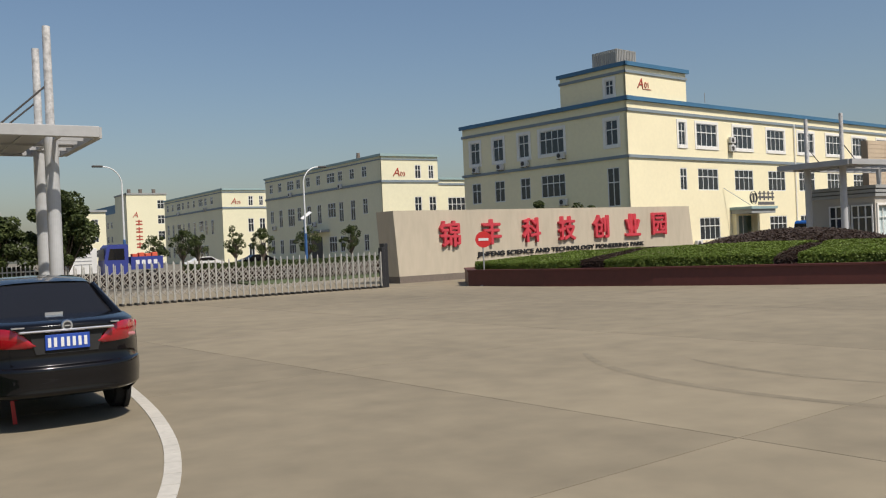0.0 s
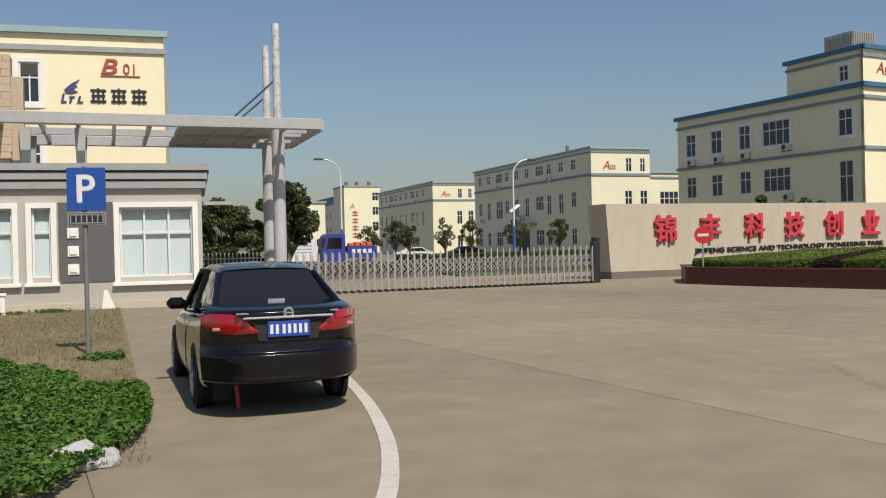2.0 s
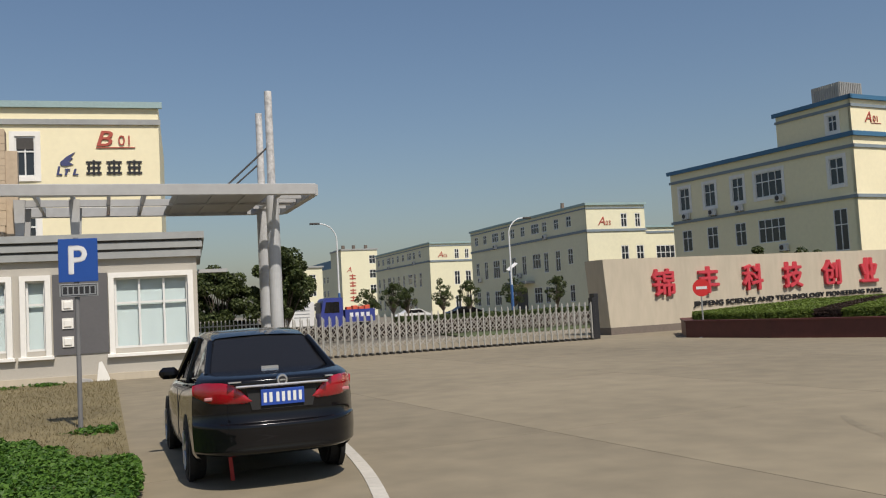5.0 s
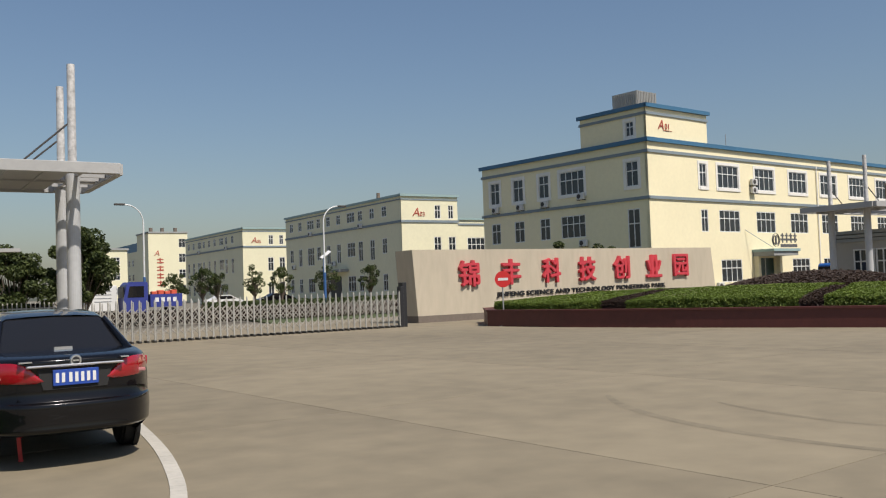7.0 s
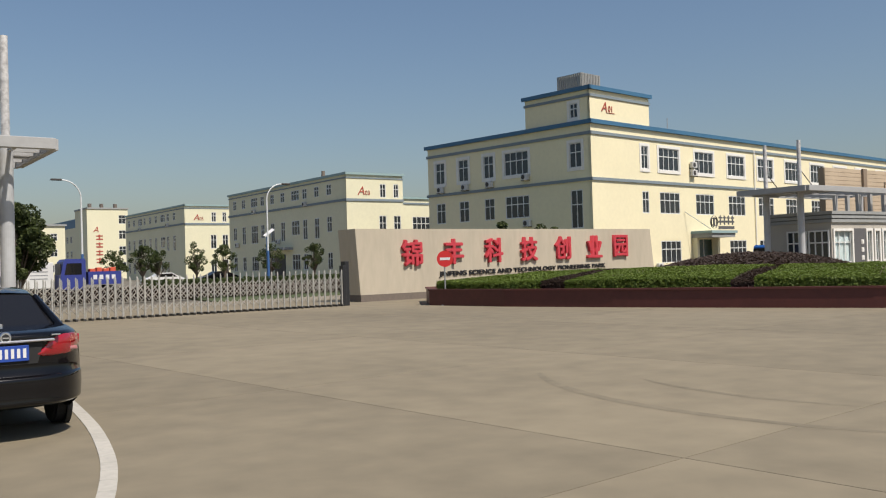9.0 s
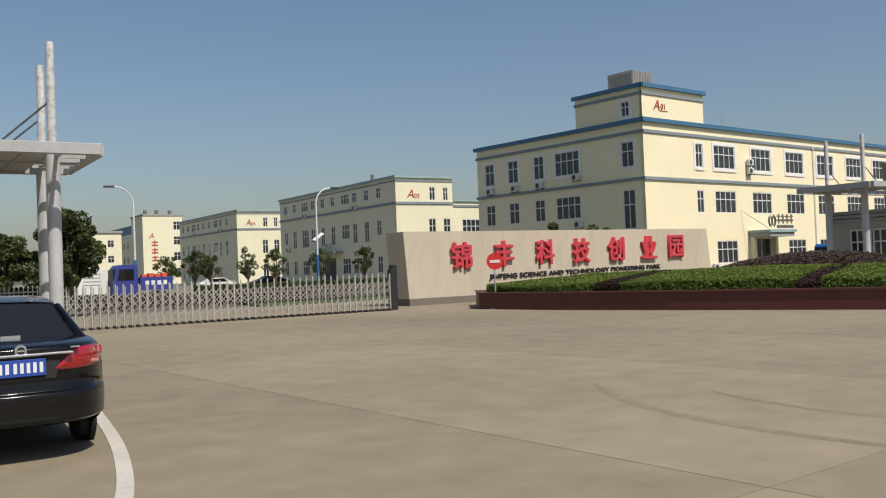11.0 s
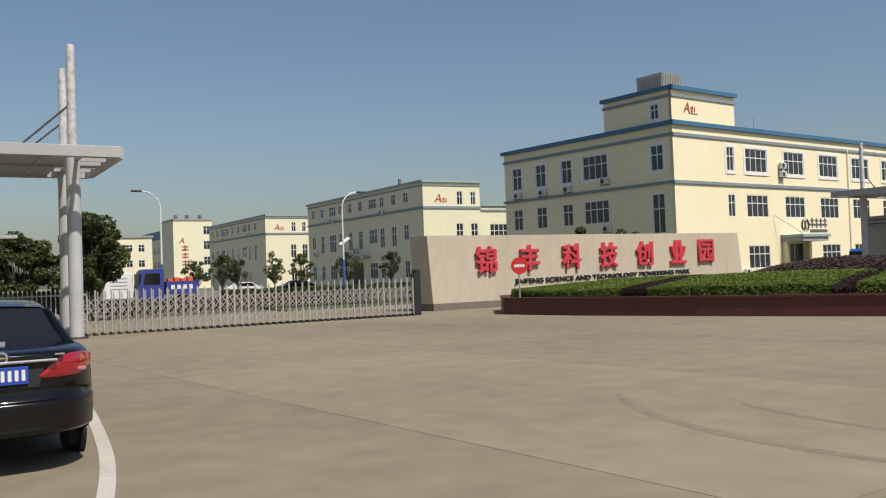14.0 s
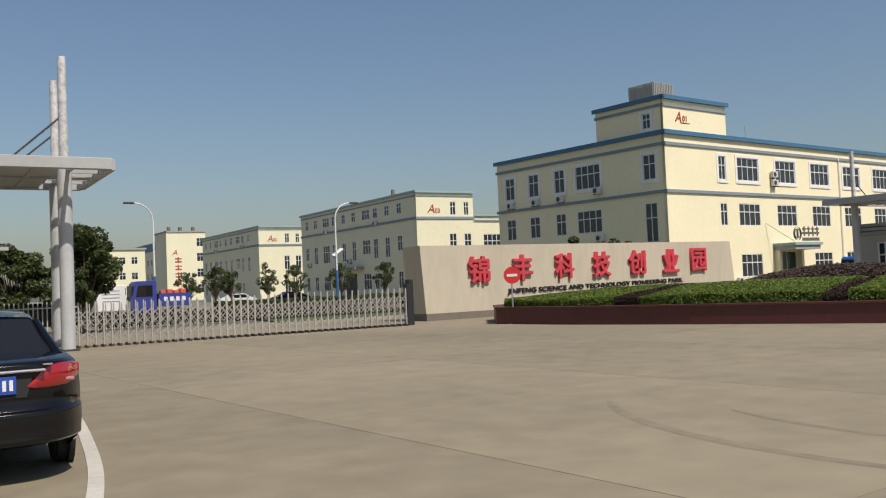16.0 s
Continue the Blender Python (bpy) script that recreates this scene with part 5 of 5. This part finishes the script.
BIG = "broad dark green camphor tree in the yard behind the gate"
YOUNG = "young thin street tree with sparse green leaves"
tree(8.0, 44.0, 5.1, 2.0, 1, BIG, 0.6, 17000, 0.11, 54, 0.72)
tree(5.2, 44.5, 4.3, 1.7, 2, BIG, 0.6, 13000, 0.11, 46, 0.75)
tree(2.4, 47.0, 4.0, 1.8, 3, BIG, 0.6, 11000, 0.12, 40, 0.75)
tree(-0.8, 50.0, 3.6, 1.7, 4, BIG, 0.6, 9000, 0.12, 36, 0.75)
for i, (x, y, h) in enumerate(((31.9, 85.0, 4.4), (35.0, 85.5, 4.2), (39.8, 85.0, 4.2), (44.9, 85.0, 4.5), (26.9, 86.0, 4.6), (23.8, 84.0, 3.7), (28.8, 87.0, 3.8))):
    tree(x, y, h, 1.35 + 0.1 * (i % 3), 20 + i, YOUNG, 1.4, 1900, 0.115, 26, 0.72)
tree(44.0, 47.0, 4.6, 1.1, 51, YOUNG, 1.6, 1500, 0.12, 8)
tree(39.6, 47.0, 4.4, 1.0, 52, YOUNG, 1.6, 1300, 0.12, 8)


def yard_hedge(x0, x1, y, h, material, label):
    n = int((x1 - x0) * 420)
    p = np.column_stack([RNG.uniform(x0, x1, n), y + RNG.normal(0, 0.35, n), RNG.uniform(0.05, 1, n) ** 0.7 * h])
    p[:, 2] *= 0.85 + 0.15 * np.array([noise.noise((a * 0.7, 3.1, 0)) for a in p[:, 0]])
    me = leaves(p, np.tile([0, -0.5, 0.8], (n, 1)), 0.12, RNG, 0.8)
    me.materials.append(material)
    single("hedge", me, None, label, "hedge", "stuff")


yard_hedge(8.8, 44.0, 46.5, 0.85, LEAF_DARKRED, "low dark brown shrubs inside the park gate")
yard_hedge(19.5, 52.0, 62.0, 1.15, LEAF_TREE, "dark green hedge along the yard road behind the gate")

single("yard_lawn", slab([(16.5, 41.0), (52.0, 47.0), (52.0, 64.0), (20.5, 64.0)], -0.02, 0.05), LAWN_GREEN, "green lawn strip inside the park gate", "lawn", "structure")

# ---- lawn, ground cover, kerb ----
LAWN = [(-26.0, 26.7), (-26.0, 5.6), (-6.0, 5.4), (-1.2, 5.7), (-0.5, 6.3), (-0.05, 7.1), (0.14, 8.2), (0.18, 9.5), (0.17, 14.0), (0.15, 26.6)]


def lawn():
    single("lawn", slab(LAWN[::-1], -0.02, 0.045), DRY, "dry yellow lawn beside the guardhouse", "lawn", "structure")
    # dry blades
    n = 70000
    x, y = RNG.uniform(-14, 0.14, n), 6.5 + 20 * RNG.uniform(0, 1, n) ** 1.3
    hgt = RNG.uniform(0.02, 0.07, n)
    a = RNG.uniform(0, 2 * np.pi, n)
    w = 0.003 + 0.002 * y / 10
    base = np.column_stack([x, y, np.full(n, 0.04)])
    off = np.column_stack([np.cos(a) * w, np.sin(a) * w, np.zeros(n)])
    tip = base + np.column_stack([RNG.normal(0, 0.03, n), RNG.normal(0, 0.03, n), hgt])
    v = np.stack([base - off, base + off, tip], 1).reshape(-1, 3)
    me = bpy.data.meshes.new("blades")
    me.from_pydata(v.tolist(), [], np.arange(3 * n).reshape(-1, 3).tolist())
    me.materials.append(BLADE)
    single("dry_grass", me, None, "short dry yellow grass blades on the lawn", "grass", "stuff")
    # ground cover
    n = 190000
    x, y = RNG.uniform(-9.5, 0.25, n), RNG.uniform(5.6, 15.4, n)
    edge = np.interp(x, (-9.5, -6.0, -4.9, -4.3, -3.7, -2.5, -1.1, -0.43, 0.2), (7.8, 9.2, 10.6, 12.6, 14.0, 14.2, 12.6, 10.9, 10.2))
    wob = np.array([noise.noise((p * 1.4, q * 1.4, 0.0)) for p, q in zip(x, y)])
    right = 0.20 - 0.6 * np.maximum(0, 8.1 - y) ** 1.5 * 0.35
    keep = (y < edge + 0.4 * wob) & (x < right + 0.1 * wob)
    x, y, wob = x[keep], y[keep], wob[keep]
    z = 0.05 + 0.16 * RNG.uniform(0, 1, len(x)) ** 0.5 * (0.75 + 0.4 * wob)
    me = leaves(np.column_stack([x, y, z]), np.tile([0, -0.1, 1.0], (len(x), 1)), 0.044, RNG, 0.45, 1.3)
    me.materials.append(LEAF_PLANT)
    single("ground_cover", me, None, "dense bright green ground cover plants on the lawn", "plants", "stuff")
    # a few green tufts on the dry lawn
    for k, (cx, cy, r) in enumerate(((-0.2, 13.7, 0.35), (-6.8, 17.0, 0.8), (-7.2, 21.0, 1.2), (-3.0, 25.6, 0.6), (-1.6, 25.9, 0.4), (-5.2, 25.8, 0.5))):
        n = int(600 * r)
        p = np.column_stack([cx + RNG.normal(0, r * 0.5, n), cy + RNG.normal(0, r * 0.4, n), 0.04 + RNG.uniform(0, 0.07, n)])
        p[:, 0] = np.minimum(p[:, 0], 0.04)
        me = leaves(p, np.tile([0, -0.2, 1.0], (n, 1)), 0.06, RNG, 0.7)
        me.materials.append(LEAF_PLANT)
        single("grass_tuft", me, None, "small green tuft growing in the dry lawn", "grass tuft", "stuff")


lawn()


def rock(x, y, r, seed, label, name="rock", material=ROCK, sq=(1.2, 0.9, 0.6)):
    bm = bmesh.new()
    bmesh.ops.create_icosphere(bm, subdivisions=3, radius=r)
    for v in bm.verts:
        k = 1 + 0.35 * noise.noise(v.co * (1.6 / r) + Vector((seed, 0, 0))) + 0.1 * noise.noise(v.co * (5 / r))
        v.co = Vector((v.co.x * sq[0], v.co.y * sq[1], max(-0.2 * r, v.co.z * sq[2]))) * k
    single(name, bm, material, label, "stone", m=Matrix.Translation((x, y, r * 0.2)))


rock(-0.34, 6.72, 0.22, 1.0, "pale broken stone lying at the lawn's corner")
rock(0.12, 11.1, 0.03, 4.0, "small white pebble on the concrete", material=SIGN_WHITE)
pipe = thing("marker_post", -2.75, 25.4, 0, "short white marker post on the lawn", "marker post")
part("stake", box(-2.82, -2.70, 25.35, 25.45, 0, 0.55, 0.01), TRIM, pipe)
part("cap", box(-2.85, -2.67, 25.32, 25.48, 0.55, 0.62, 0.01), TRIM, pipe)
ch = thing("leaning_board", -0.25, 26.3, 0, "pale leaning board and rubble against the guardhouse", "board")
part("board", prism([(-0.35, 0.0), (0.02, 0.0), (-0.03, 0.18), (-0.2, 0.58), (-0.28, 0.56)], 26.4, 26.55), TRIM, ch)
part("rubble", prism([(-0.95, 0.0), (-0.4, 0.0), (-0.5, 0.12), (-0.8, 0.15)], 26.25, 26.5), ROCK, ch)

# far left iron fence below the office building
fl = thing("iron_fence", -14, 36, 0, "dark iron fence with spear tops on a low wall", "fence")
part("low_wall", box(-24.0, -8.2, 36.0, 36.3, 0, 0.55), ROCK, fl)
spear = bmesh.new()
box(-0.02, 0.02, 0, 0.03, 0.55, 1.95, bm=spear)
rod((0, 0.015, 1.95), (0, 0.015, 2.12), 0.035, 0.002, 6, spear)
spear = mesh_of("spear_bar", spear, STEEL_DARK)
for i in range(100):
    part("spear_bar", spear, None, fl, m=Matrix.Translation((-24 + i * 0.158, 36.1, 0)))
for z in (0.75, 1.7):
    part("rail", box(-24.0, -8.2, 36.12, 36.16, z, z + 0.05), STEEL_DARK, fl)


# ---- kerb line, joints and slabs of the plaza (last: many pieces) ----
def kerb_line():
    pts = [(2.95, 15.0), (2.88, 13.4), (2.76, 11.8), (2.57, 10.0), (2.37, 8.4), (2.14, 7.1), (1.92, 6.15), (1.6, 5.12), (1.27, 4.36), (0.85, 3.65), (0.3, 2.95)]
    b = thing("white_line", 2.2, 7.0, 0, "curved line of flat white kerb stones in the concrete", "kerb line", kind="structure")
    fine = []
    for i in range(1, len(pts) - 2):
        p0, p1, p2, p3 = (Vector(q) for q in pts[i - 1:i + 3])
        for t in (0.0, 1 / 3, 2 / 3):
            fine.append(tuple(0.5 * (2 * p1 + (p2 - p0) * t + (2 * p0 - 5 * p1 + 4 * p2 - p3) * t * t + (3 * p1 - p0 - 3 * p2 + p3) * t ** 3)))
    for (xa, ya), (xb, yb) in zip(fine, fine[1:]):
        d = Vector((xb - xa, yb - ya)).normalized()
        k = Vector((-d.y, d.x)) * 0.066
        a, c = Vector((xa, ya)) + d * 0.003, Vector((xb, yb)) - d * 0.003
        part("kerb_stone", slab([tuple(a - k), tuple(c - k), tuple(c + k), tuple(a + k)], -0.01, 0.008), LINE, b)


def plaza():
    b = thing("plaza", 10, 12, 0, "worn beige concrete slabs of the entrance plaza", "pavement", kind="structure")
    grid = pose(5.58, 3.36, 0, 0, 0, 5.0)
    part("joint_bed", box(-45, 62, -44, 36, -0.028, -0.012), JOINT, b, m=grid)
    g = 0.005
    me = mesh_of("paving_slab", box(g, 5.6 - g, g, 6.2 - g, -0.012, 0.0), CONCRETE)
    for i in range(-8, 11):
        for k in range(-7, 6):
            part("paving_slab", me, None, b, m=grid @ Matrix.Translation((5.6 * i, 6.2 * k, 0)))


def tyre_marks():
    for k, (ox, oy, r, a0, a1, w) in enumerate(((12.85, 4.85, 5.58, 142, 206, 0.17), (12.95, 5.05, 4.4, 158, 198, 0.12))):
        n = 24
        bm = bmesh.new()
        row = []
        for i in range(n + 1):
            a = radians(a0 + (a1 - a0) * i / n)
            ww = w * math.sin(math.pi * (0.04 + 0.92 * i / n)) ** 0.5
            row.append([bm.verts.new((ox + (r + d * ww) * math.cos(a), oy + (r + d * ww) * math.sin(a), 0.0015)) for d in (-0.5, 0.5)])
        for p, q in zip(row, row[1:]):
            bm.faces.new((p[0], p[1], q[1], q[0]))
        single("tyre_mark", bm, TYRE_MARK, "faint dark curved tyre mark on the concrete", "tyre mark", "structure")


kerb_line()
plaza()
tyre_marks()
stone_blocks(sw1, *SCREEN)
